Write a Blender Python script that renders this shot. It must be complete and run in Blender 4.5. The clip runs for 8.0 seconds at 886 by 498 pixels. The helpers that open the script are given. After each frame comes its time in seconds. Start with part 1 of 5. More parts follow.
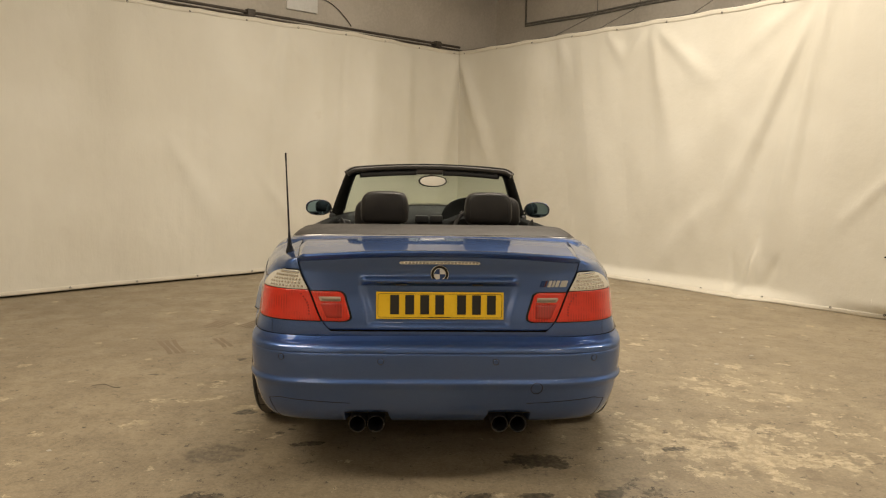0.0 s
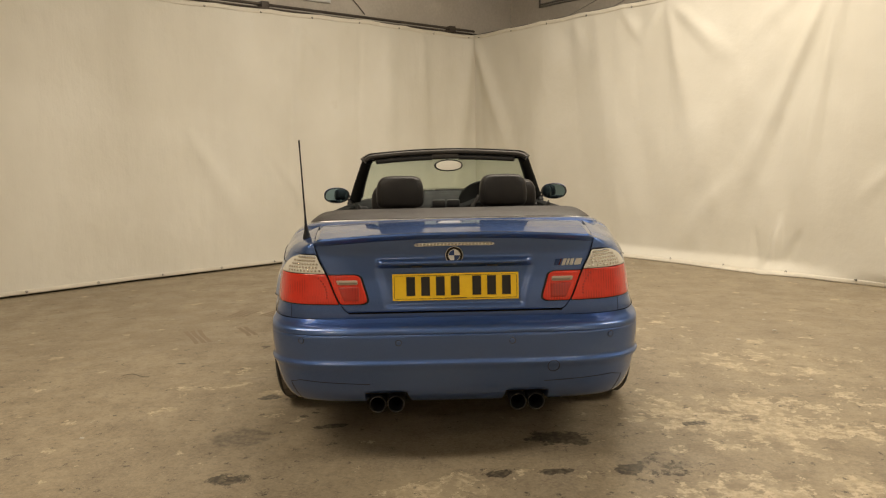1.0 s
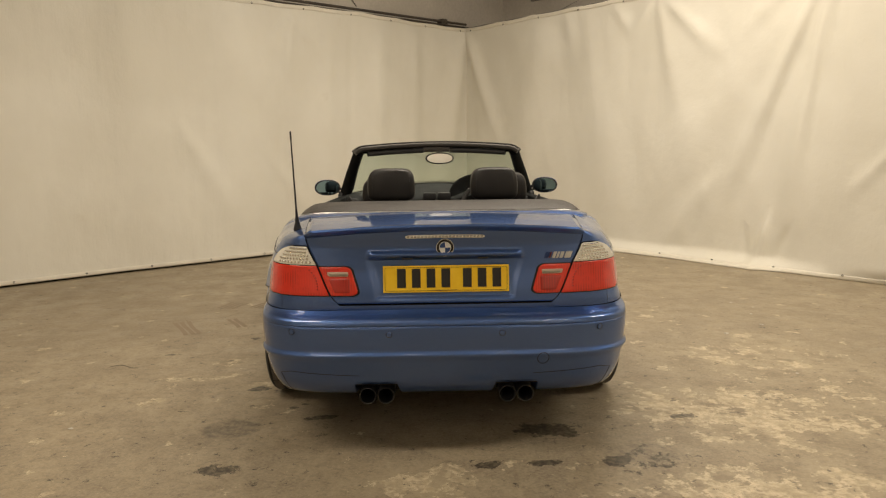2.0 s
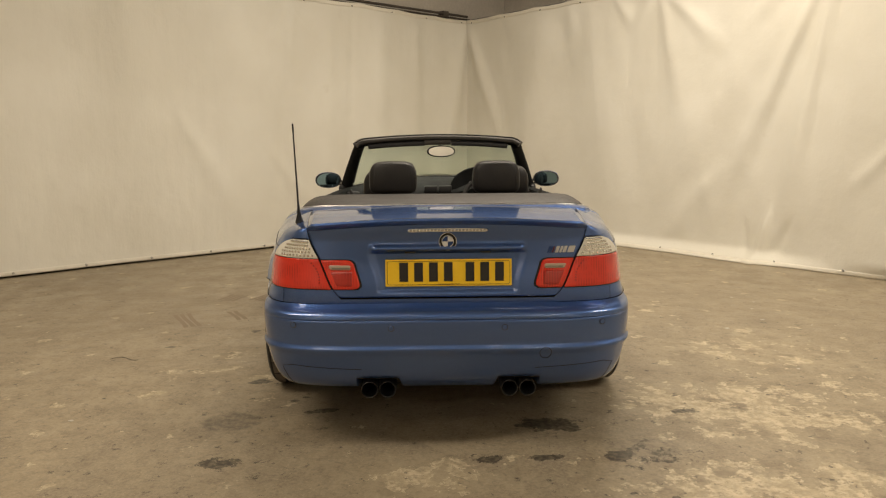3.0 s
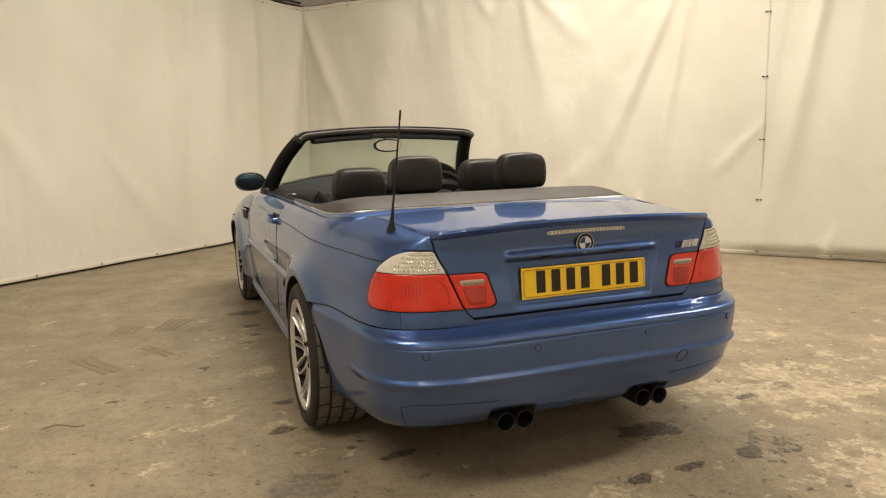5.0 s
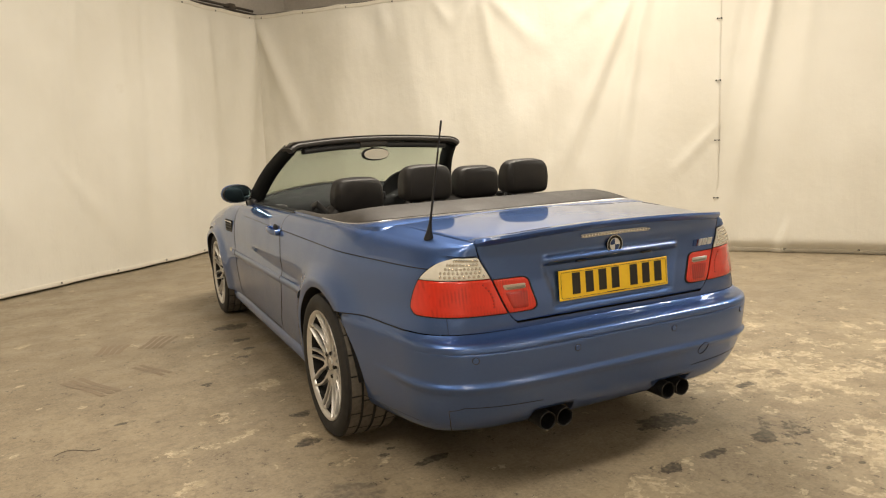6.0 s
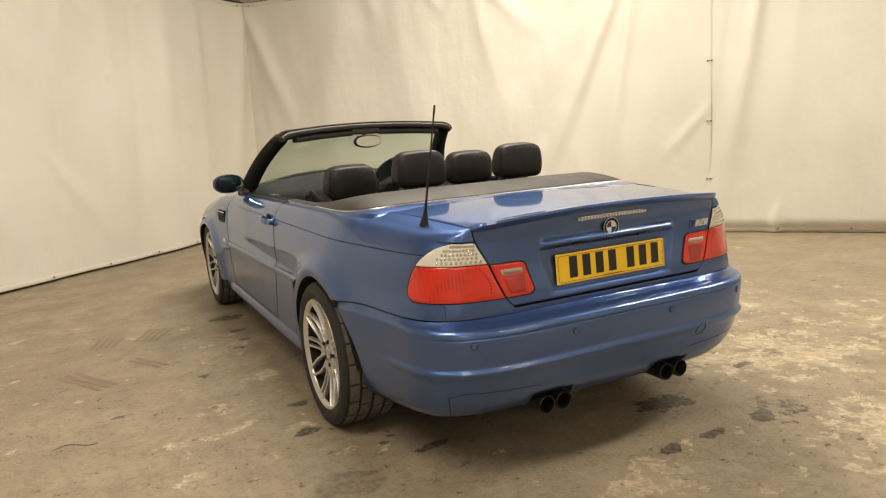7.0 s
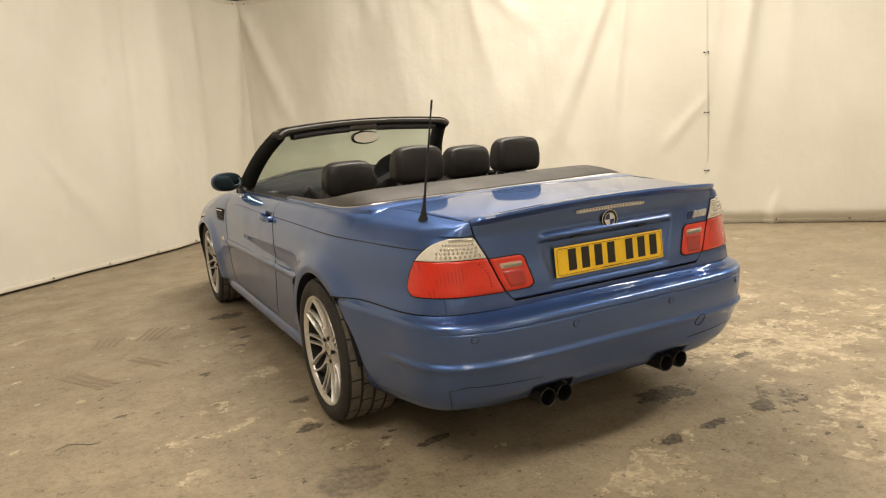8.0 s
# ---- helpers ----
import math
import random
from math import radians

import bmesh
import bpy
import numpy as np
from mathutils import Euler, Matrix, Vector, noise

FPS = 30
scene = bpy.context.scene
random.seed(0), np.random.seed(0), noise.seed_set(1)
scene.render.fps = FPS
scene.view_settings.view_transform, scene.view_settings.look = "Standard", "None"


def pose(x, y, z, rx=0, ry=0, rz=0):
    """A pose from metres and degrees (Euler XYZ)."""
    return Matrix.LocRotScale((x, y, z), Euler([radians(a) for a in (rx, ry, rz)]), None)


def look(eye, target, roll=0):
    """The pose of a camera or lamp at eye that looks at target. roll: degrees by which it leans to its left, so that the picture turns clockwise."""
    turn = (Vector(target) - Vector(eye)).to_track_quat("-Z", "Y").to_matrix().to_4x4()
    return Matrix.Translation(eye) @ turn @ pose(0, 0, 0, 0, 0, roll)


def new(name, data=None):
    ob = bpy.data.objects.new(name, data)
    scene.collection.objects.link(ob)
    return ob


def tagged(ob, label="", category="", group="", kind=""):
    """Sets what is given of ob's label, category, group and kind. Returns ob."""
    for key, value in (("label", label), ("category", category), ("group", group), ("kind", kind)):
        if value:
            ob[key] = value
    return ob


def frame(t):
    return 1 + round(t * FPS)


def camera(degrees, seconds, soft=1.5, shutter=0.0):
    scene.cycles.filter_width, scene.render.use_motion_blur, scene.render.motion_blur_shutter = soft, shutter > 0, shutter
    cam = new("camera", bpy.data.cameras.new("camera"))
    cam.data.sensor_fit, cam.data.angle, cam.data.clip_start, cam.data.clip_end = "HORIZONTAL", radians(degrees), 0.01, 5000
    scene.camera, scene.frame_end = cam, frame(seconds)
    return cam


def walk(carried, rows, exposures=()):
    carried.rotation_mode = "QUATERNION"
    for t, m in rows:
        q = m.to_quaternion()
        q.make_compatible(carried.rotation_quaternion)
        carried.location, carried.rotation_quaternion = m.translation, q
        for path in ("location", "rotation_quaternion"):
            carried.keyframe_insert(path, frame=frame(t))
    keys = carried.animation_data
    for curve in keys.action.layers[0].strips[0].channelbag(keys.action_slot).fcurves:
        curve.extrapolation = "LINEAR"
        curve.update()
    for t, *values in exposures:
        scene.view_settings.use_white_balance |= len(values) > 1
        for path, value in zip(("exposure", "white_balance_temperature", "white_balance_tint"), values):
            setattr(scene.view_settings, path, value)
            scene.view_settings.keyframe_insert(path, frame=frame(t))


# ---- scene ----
cam = camera(63.6, 8.0, 1.2)
PATH = [
    (0, (-0.116, -2.78, 1.314), (-0.027, -0.795, 1.085), 0.8),
    (0.5, (-0.077, -2.813, 1.297), (-0.064, -0.83, 1.041), -0.5),
    (1, (-0.08, -2.814, 1.295), (-0.056, -0.832, 1.03), -1.2),
    (1.5, (-0.08, -2.822, 1.289), (-0.035, -0.841, 1.016), -0.9),
    (3, (-0.098, -2.808, 1.293), (-0.044, -0.832, 0.99), -0.4),
    (3.5, (-0.197, -2.777, 1.287), (-0.116, -0.803, 0.976), 1.1),
    (4, (-0.611, -2.647, 1.282), (-0.35, -0.69, 0.963), 1.8),
    (4.5, (-0.965, -2.351, 1.293), (-0.495, -0.436, 0.963), 1.0),
    (5, (-1.413, -2.103, 1.283), (-0.689, -0.266, 0.962), -1.1),
    (5.2, (-1.551, -2.058, 1.295), (-0.778, -0.241, 0.974), -1.6),
    (6.3, (-1.782, -1.994, 1.308), (-0.874, -0.241, 0.992), -2.4),
    (6.5, (-1.778, -1.988, 1.304), (-0.876, -0.237, 0.958), -2.7),
    (7, (-1.777, -1.981, 1.303), (-0.875, -0.231, 0.954), -3.3),
    (7.5, (-1.779, -1.988, 1.301), (-0.877, -0.236, 0.955), -4.4),
    (8, (-1.781, -1.986, 1.3), (-0.878, -0.239, 0.939), -4.1),
]
walk(cam, [(t, look(eye, target, roll)) for t, eye, target, roll in PATH],
     [(0.0, -0.44, 6450, 10), (1.5, -0.44, 6450, 10), (3.5, -0.40, 6420, 10), (5.0, -0.18, 6220, 10), (6.5, -0.06, 6190, 10), (8.0, -0.05, 6180, 10)])

WORLD = bpy.data.worlds.new("world")
scene.world = WORLD
WORLD.use_nodes = True
WORLD.node_tree.nodes["Background"].inputs[0].default_value = (1.0, 0.93, 0.80, 1)
WORLD.node_tree.nodes["Background"].inputs[1].default_value = 0.02

WARM = (1.0, 0.872, 0.70)


def area_lamp(name, eye, target, sx, sy, watts, colour=WARM):
    data = bpy.data.lights.new(name, "AREA")
    data.shape, data.size, data.size_y = "RECTANGLE", sx, sy
    data.energy, data.color = watts, colour
    ob = new(name, data)
    ob.matrix_world = look(eye, target)
    return ob


# Strip lights added under the roof, out of view, and tuned to light the hall: where they hang, how long and wide, how
# strong, how turned, their tint.
STRIPS = [
    (1.0, 3.0, 4.55, 3.6, 0.7, 318, 10, WARM),
    (5.0, -0.9, 4.55, 3.6, 0.3, 252, 10, (1.0, 0.89, 0.735)),
    (-2.0, -4.3, 4.55, 3.6, 0.7, 55, 10, WARM),
    # those beyond y = -7 are added to brighten the back walls mirrored in the tail
    (2.4, -7.6, 4.55, 3.0, 0.35, 130, 10, WARM),
    (-3.2, -0.9, 4.55, 3.0, 0.8, 175, 10, (1.0, 0.862, 0.68)),
    (-4.6, -8.6, 4.55, 3.0, 0.35, 170, 10, WARM),
]
for sx, sy, sz, sl, sw, watts, turn, tint in STRIPS:
    lamp_ob = area_lamp("added_strip_lamp", (sx, sy, sz - 0.07), (sx, sy, 0), sl, sw, watts, tint)
    lamp_ob.rotation_euler = (0, 0, radians(turn))

# ---------------------------------------------------------------- materials
def material(name, colour, rough=0.5, metal=0.0, coat=0.0, spec=0.5):
    mat = bpy.data.materials.new(name)
    mat.use_nodes = True
    b = mat.node_tree.nodes["Principled BSDF"]
    b.inputs["Base Color"].default_value = (*colour, 1)
    b.inputs["Roughness"].default_value = rough
    b.inputs["Metallic"].default_value = metal
    b.inputs["Coat Weight"].default_value = coat
    b.inputs["Coat Roughness"].default_value = 0.03
    b.inputs["Specular IOR Level"].default_value = spec
    return mat


class Net:
    """Short hand for wiring a node tree."""

    def __init__(self, mat):
        self.tree = mat.node_tree
        self.nodes, self.links = self.tree.nodes, self.tree.links
        self.bsdf = self.nodes["Principled BSDF"]

    def node(self, kind, **values):
        n = self.nodes.new(kind)
        for key, value in values.items():
            n.inputs[key.replace("_", " ")].default_value = value
        return n

    def link(self, a, b):
        self.links.new(a, b)

    def position(self):
        return self.nodes.new("ShaderNodeNewGeometry").outputs["Position"]

    def noise(self, vector, scale, detail=4.0, rough=0.55):
        n = self.node("ShaderNodeTexNoise", Scale=scale, Detail=detail, Roughness=rough)
        self.link(vector, n.inputs["Vector"])
        return n.outputs["Fac"]

    def ramp(self, fac, lo, hi, a=0.0, b=1.0):
        n = self.nodes.new("ShaderNodeMapRange")
        n.interpolation_type = "SMOOTHSTEP"
        for i, v in zip((1, 2, 3, 4), (lo, hi, a, b)):
            n.inputs[i].default_value = v
        self.link(fac, n.inputs[0])
        return n.outputs[0]

    def math(self, op, a, b=0.0):
        n = self.nodes.new("ShaderNodeMath")
        n.operation = op
        for i, v in enumerate((a, b)):
            if isinstance(v, (int, float)):
                n.inputs[i].default_value = v
            else:
                self.link(v, n.inputs[i])
        return n.outputs[0]

    def mix(self, fac, a, b):
        n = self.nodes.new("ShaderNodeMix")
        n.data_type = "RGBA"
        for i, v in ((0, fac), (6, a), (7, b)):
            if isinstance(v, tuple):
                n.inputs[i].default_value = (*v, 1)
            elif isinstance(v, (int, float)):
                n.inputs[i].default_value = v
            else:
                self.link(v, n.inputs[i])
        return n.outputs[2]

    def bump(self, height, strength, distance=0.01):
        n = self.node("ShaderNodeBump", Strength=strength, Distance=distance)
        self.link(height, n.inputs["Height"])
        self.link(n.outputs["Normal"], self.bsdf.inputs["Normal"])

    def colour(self, c):
        self.link(c, self.bsdf.inputs["Base Color"])

    def rough(self, r):
        self.link(r, self.bsdf.inputs["Roughness"])


def textured(name, a, b, scale, rough=0.6, bump=0.1, fine=None, metal=0.0, spec=0.5, coat=0.0):
    """A surface that varies between two colours, at a coarse and a fine scale."""
    mat = material(name, a, rough, metal, coat, spec)
    net = Net(mat)
    p = net.position()
    n1, n2 = net.noise(p, scale), net.noise(p, fine or scale * 9, 5)
    f = net.math("ADD", net.math("MULTIPLY", n1, 0.6), net.math("MULTIPLY", n2, 0.4))
    net.colour(net.mix(net.ramp(f, 0.35, 0.65), a, b))
    net.rough(net.ramp(n1, 0.3, 0.7, rough * 0.85, min(1, rough * 1.15)))
    if bump:
        net.bump(n2, bump, 0.002)
    return mat


def make_paint():
    mat = material("blue_metallic_paint", (0.12, 0.19, 0.42), 0.36, 0.84, 1.0)
    net = Net(mat)
    p = net.position()
    net.bsdf.inputs["Specular Tint"].default_value = (0.5, 0.6, 0.8, 1)
    net.bsdf.inputs["Coat IOR"].default_value = 1.55
    flake = net.noise(p, 900, 2)
    dust = net.noise(p, 3.0, 5)
    net.colour(net.mix(net.ramp(flake, 0.4, 0.62), (0.053, 0.106, 0.290), (0.091, 0.169, 0.402)))
    net.rough(net.ramp(dust, 0.35, 0.7, 0.38, 0.45))
    net.link(net.ramp(dust, 0.3, 0.75, 0.012, 0.03), net.bsdf.inputs["Coat Roughness"])
    return mat


PAINT = make_paint()
BLACK_PLASTIC = textured("black_plastic", (0.012, 0.012, 0.013), (0.02, 0.02, 0.021), 30, 0.5, 0.05)
BLACK_GLOSS = material("black_gloss", (0.008, 0.008, 0.009), 0.18, 0, 0.4)
GAP_BLACK = material("gap_black", (0.004, 0.004, 0.004), 0.8)
RUBBER = textured("tyre_rubber", (0.010, 0.009, 0.009), (0.020, 0.018, 0.016), 5, 0.7, 0.1)
TREAD = textured("dusty_tread", (0.085, 0.075, 0.060), (0.15, 0.13, 0.105), 6, 0.85, 0.2)
# the rim's inside, with the shade between the spokes put into its colour
BARREL = textured("shaded_barrel", (0.015, 0.014, 0.013), (0.03, 0.028, 0.026), 9, 0.5, 0.05, metal=0.6)
BADGE = material("badge_silver", (0.72, 0.71, 0.69), 0.34, 0.75)
LEATHER = textured("black_leather", (0.012, 0.011, 0.011), (0.020, 0.018, 0.017), 14, 0.46, 0.35, 260, spec=0.35)
VINYL = textured("grained_cover", (0.030, 0.026, 0.023), (0.047, 0.041, 0.036), 6, 0.55, 0.4, 320)
TRIM = textured("soft_trim", (0.010, 0.011, 0.011), (0.017, 0.018, 0.018), 10, 0.85, 0.3, 300, spec=0.12)
ALLOY = textured("wheel_alloy", (0.60, 0.58, 0.55), (0.70, 0.68, 0.64), 9, 0.40, 0.02, metal=0.75)
CHROME = material("chrome", (0.75, 0.75, 0.76), 0.12, 1.0)
DARK_STEEL = textured("sooty_steel", (0.02, 0.02, 0.02), (0.05, 0.048, 0.045), 20, 0.5, 0.1, metal=0.7)
TIP_STEEL = textured("bright_tip_steel", (0.045, 0.043, 0.04), (0.10, 0.095, 0.09), 40, 0.45, 0.0, metal=1.0)
DISC = textured("brake_steel", (0.10, 0.095, 0.09), (0.16, 0.15, 0.14), 30, 0.4, 0.1, metal=1.0)
PLATE = textured("yellow_plate", (0.80, 0.50, 0.012), (0.86, 0.56, 0.02), 12, 0.35, 0.0)
PLATE_BLACK = material("plate_black", (0.012, 0.010, 0.008), 0.5)
WHITE_ENAMEL = material("white_enamel", (0.75, 0.75, 0.75), 0.2, 0, 0.5)
MAROON_ENAMEL = material("maroon_enamel", (0.09, 0.012, 0.02), 0.2, 0, 0.5)
BLUE_ENAMEL = material("blue_enamel", (0.015, 0.045, 0.16), 0.2, 0, 0.5)


def make_lens(name, colour, rough, trans):
    mat = material(name, colour, rough, 0, 0.9, 0.35)
    net = Net(mat)
    p = net.position()
    wave = net.node("ShaderNodeTexWave", Scale=28.0, Distortion=0.6)
    net.link(p, wave.inputs["Vector"])
    net.colour(net.mix(net.ramp(wave.outputs["Fac"], 0.2, 0.9), tuple(c * 0.93 for c in colour), net.mix(net.ramp(net.noise(p, 13, 5), 0.38, 0.62), tuple(c * 0.66 for c in colour), colour)))
    net.bsdf.inputs["Transmission Weight"].default_value = trans
    net.bump(wave.outputs["Fac"], 0.04, 0.002)
    return mat


RED_LENS = make_lens("red_lens", (0.66, 0.028, 0.009), 0.25, 0.0)
DARK_RED_LENS = make_lens("dark_red_lens", (0.42, 0.022, 0.012), 0.18, 0.0)
CLEAR_LENS = textured("clear_lens", (0.66, 0.63, 0.55), (0.74, 0.71, 0.63), 40, 0.22, 0.1, coat=0.5)
SMOKED_LENS = material("smoked_lens", (0.20, 0.17, 0.12), 0.2, 0, 0.5)
PALE_SMOKED_LENS = material("pale_smoked_lens", (0.44, 0.33, 0.25), 0.25, 0, 0.4)
REFLECTOR = material("lamp_reflector", (0.8, 0.78, 0.72), 0.2, 0.9)


def make_glass():
    mat = material("green_glass", (0.80, 0.90, 0.82), 0.0)
    b = mat.node_tree.nodes["Principled BSDF"]
    b.inputs["Transmission Weight"].default_value = 1.0
    b.inputs["IOR"].default_value = 1.45
    return mat


GLASS = make_glass()
MIRROR = material("mirror", (0.85, 0.87, 0.88), 0.02, 1.0)
BLUE_MIRROR = material("blue_tinted_mirror", (0.24, 0.37, 0.45), 0.02, 1.0)

# Stains on the concrete: x, y, half widths, strength.
STAINS = [
    (0.46, 0.29, 0.19, 0.10, 1.0), (0.40, -0.05, 0.10, 0.035, 0.9), (0.16, -0.06, 0.07, 0.045, 0.9),
    (0.70, -0.05, 0.10, 0.07, 0.9), (-0.95, -0.05, 0.12, 0.07, 0.8),
    (-0.99, 0.94, 0.08, 0.055, 0.9), (-0.57, 0.51, 0.07, 0.035, 1.0), (-0.64, 0.49, 0.05, 0.025, 1.0), (-1.715, 1.635, 0.045, 0.022, 1.0),
    (-1.253, 1.998, 0.045, 0.028, 1.0), (-0.91, 2.805, 0.075, 0.05, 0.9), (-0.89, 3.20, 0.20, 0.10, 0.8), (-0.91, 2.576, 0.06, 0.03, 0.8),
]
STAINS += [
    (-0.70, 0.69, 0.03, 0.02, 1.0), (-0.753, 0.645, 0.03, 0.02, 1.0), (-0.933, 1.28, 0.06, 0.05, 0.8),
    (0.84, -0.04, 0.28, 0.15, 0.35), (0.885, -0.112, 0.03, 0.02, 0.9), (0.81, -0.40, 0.022, 0.016, 0.9), (0.67, -0.363, 0.025, 0.015, 0.9),
    (2.98, 1.33, 0.05, 0.02, 0.8), (1.15, 0.42, 0.10, 0.05, 0.5), (-0.97, 2.40, 0.10, 0.06, 0.4),
]
# Worn, flaking coats, which also carry painted brightness on the right: x, y, half widths, strength.
FLAKES = [
    (1.45, 0.45, 0.75, 0.6, 0.85), (1.9, 1.4, 0.8, 0.6, 0.5), (1.25, -0.50, 0.9, 0.5, 1.0), (2.3, 0.3, 0.8, 0.9, 0.55), (1.06, 0.6, 0.3, 0.25, 1.0),
    (-0.10, -0.20, 0.35, 0.22, 0.9), (-0.25, -0.5, 0.5, 0.25, 0.6), (-1.29, 1.45, 0.20, 0.13, 0.65), (-1.32, 1.14, 0.24, 0.10, 0.6),
    (-0.98, 1.80, 0.14, 0.10, 0.8), (-1.02, 0.98, 0.14, 0.10, 0.7), (-0.92, 0.70, 0.14, 0.10, 0.6), (1.4, 2.5, 0.6, 0.5, 0.4),
    (-0.95, 2.50, 0.15, 0.08, 0.7),
]


def make_concrete():
    mat = material("worn_concrete", (0.3, 0.27, 0.22), 0.55)
    net = Net(mat)
    p = net.position()
    warp = net.node("ShaderNodeTexNoise", Scale=9.0, Detail=8.0, Roughness=0.75)
    net.link(p, warp.inputs["Vector"])
    centred = net.nodes.new("ShaderNodeVectorMath")
    centred.operation = "SUBTRACT"
    net.link(warp.outputs["Color"], centred.inputs[0])
    centred.inputs[1].default_value = (0.5, 0.5, 0.5)

    def spots(places, edge, wobble):
        total = None
        for x, y, rx, ry, strength in places:
            off = net.nodes.new("ShaderNodeVectorMath")
            off.operation = "SUBTRACT"
            net.link(p, off.inputs[0])
            off.inputs[1].default_value = (x, y, 0)
            shrink = net.nodes.new("ShaderNodeVectorMath")
            shrink.operation = "MULTIPLY_ADD"
            net.link(centred.outputs[0], shrink.inputs[0])
            shrink.inputs[1].default_value = (wobble, wobble, 0)
            scaled = net.nodes.new("ShaderNodeVectorMath")
            scaled.operation = "MULTIPLY"
            net.link(off.outputs[0], scaled.inputs[0])
            scaled.inputs[1].default_value = (1 / rx, 1 / ry, 0)
            net.link(scaled.outputs[0], shrink.inputs[2])
            length = net.nodes.new("ShaderNodeVectorMath")
            length.operation = "LENGTH"
            net.link(shrink.outputs[0], length.inputs[0])
            spot = net.ramp(length.outputs["Value"], edge, 1.15, strength, 0.0)
            total = spot if total is None else net.math("MAXIMUM", total, spot)
        return total

    big, mid, fine = net.noise(p, 0.55, 5), net.noise(p, 3.2, 8, 0.62), net.noise(p, 70, 6, 0.7)
    base = net.mix(net.ramp(big, 0.32, 0.68), (0.243, 0.192, 0.122), (0.310, 0.250, 0.163))
    base = net.mix(net.ramp(mid, 0.38, 0.70, 0.0, 0.6), base, (0.175, 0.140, 0.096))
    base = net.mix(net.ramp(net.noise(p, 22, 7, 0.7), 0.46, 0.62, 0.0, 0.60), base, (0.155, 0.122, 0.082))
    base = net.mix(net.ramp(net.noise(p, 7.5, 10, 0.70), 0.535, 0.575, 0.0, 0.32), base, (0.14, 0.110, 0.074))
    grain = net.ramp(fine, 0.32, 0.68, 0.0, 0.42)
    base = net.mix(grain, base, (0.42, 0.362, 0.265))
    base = net.mix(net.ramp(net.noise(p, 48, 6, 0.65), 0.63, 0.66, 0.0, 0.45), base, (0.50, 0.425, 0.30))
    # flakes of a paler top coat, in patches
    flake_noise = net.math("MAXIMUM", net.noise(p, 5.6, 10, 0.60), net.math("SUBTRACT", net.noise(p, 13.0, 9, 0.66), 0.03))
    where = spots(FLAKES, 0.1, 0.9)
    # paler worn ground round the flakes, lightened further in place of stronger lamplight
    base = net.mix(net.math("MULTIPLY", where, 0.46), base, (0.40, 0.33, 0.215))
    # darker ground where the coat has gone
    worn = net.math("MULTIPLY", net.ramp(net.noise(p, 5.0, 9, 0.72), 0.50, 0.60), net.math("ADD", net.math("MULTIPLY", where, 0.55), 0.16))
    base = net.mix(worn, base, (0.150, 0.116, 0.076))
    flaked = net.ramp(net.math("ADD", flake_noise, net.math("MULTIPLY", where, 0.205)), 0.640, 0.654)
    chips = net.ramp(net.noise(p, 38, 6, 0.7), 0.40, 0.54, 0.25, 1.0)
    flaked = net.math("MULTIPLY", flaked, chips)
    few = net.ramp(net.noise(p, 4.2, 9, 0.7), 0.68, 0.72, 0.0, 0.4)
    flaked = net.math("MAXIMUM", flaked, few)
    base = net.mix(net.math("MULTIPLY", flaked, 0.78), base, net.mix(net.ramp(net.noise(p, 17, 5), 0.35, 0.65), (0.40, 0.325, 0.210), (0.64, 0.54, 0.375)))
    # oil and damp
    oil = spots(STAINS, 0.25, 1.0)
    blot = net.math("MULTIPLY", net.math("SUBTRACT", net.noise(p, 15, 10, 0.76), 0.5), 3.8)
    oil = net.ramp(net.math("ADD", oil, blot), 0.36, 0.50)
    specks = net.ramp(net.noise(p, 10, 3), 0.715, 0.75)
    base = net.mix(net.math("MULTIPLY", net.math("MULTIPLY", net.math("MAXIMUM", oil, specks), net.ramp(net.noise(p, 45, 5), 0.35, 0.62, 0.62, 1.0)), 0.94), base, (0.036, 0.028, 0.019))
    # worn-through patches with a clear border
    patch = spots([(-1.00, 0.385, 0.130, 0.110, 1.0), (0.83, 0.02, 0.17, 0.10, 0.6), (-0.66, 2.62, 0.12, 0.07, 0.8)], 0.86, 0.75)
    patch = net.math("MULTIPLY", patch, net.ramp(net.noise(p, 24, 7, 0.65), 0.36, 0.64, 0.12, 0.85))
    base = net.mix(patch, base, (0.115, 0.096, 0.070))
    # fine cracks
    crack = net.node("ShaderNodeTexVoronoi", Scale=0.55)
    crack.feature = "DISTANCE_TO_EDGE"
    wobble = net.nodes.new("ShaderNodeVectorMath")
    wobble.operation = "MULTIPLY_ADD"
    net.link(centred.outputs[0], wobble.inputs[0])
    wobble.inputs[1].default_value = (0.5, 0.5, 0)
    net.link(p, wobble.inputs[2])
    net.link(wobble.outputs[0], crack.inputs["Vector"])
    line = net.ramp(crack.outputs["Distance"], 0.0, 0.005, 0.18, 0.0)
    base = net.mix(line, base, (0.12, 0.10, 0.075))
    net.colour(base)
    net.rough(net.ramp(mid, 0.3, 0.7, 0.42, 0.68))
    height = net.math("ADD", net.math("MULTIPLY", flaked, 0.5), net.math("MULTIPLY", fine, 0.25))
    net.bump(height, 0.35, 0.004)
    return mat


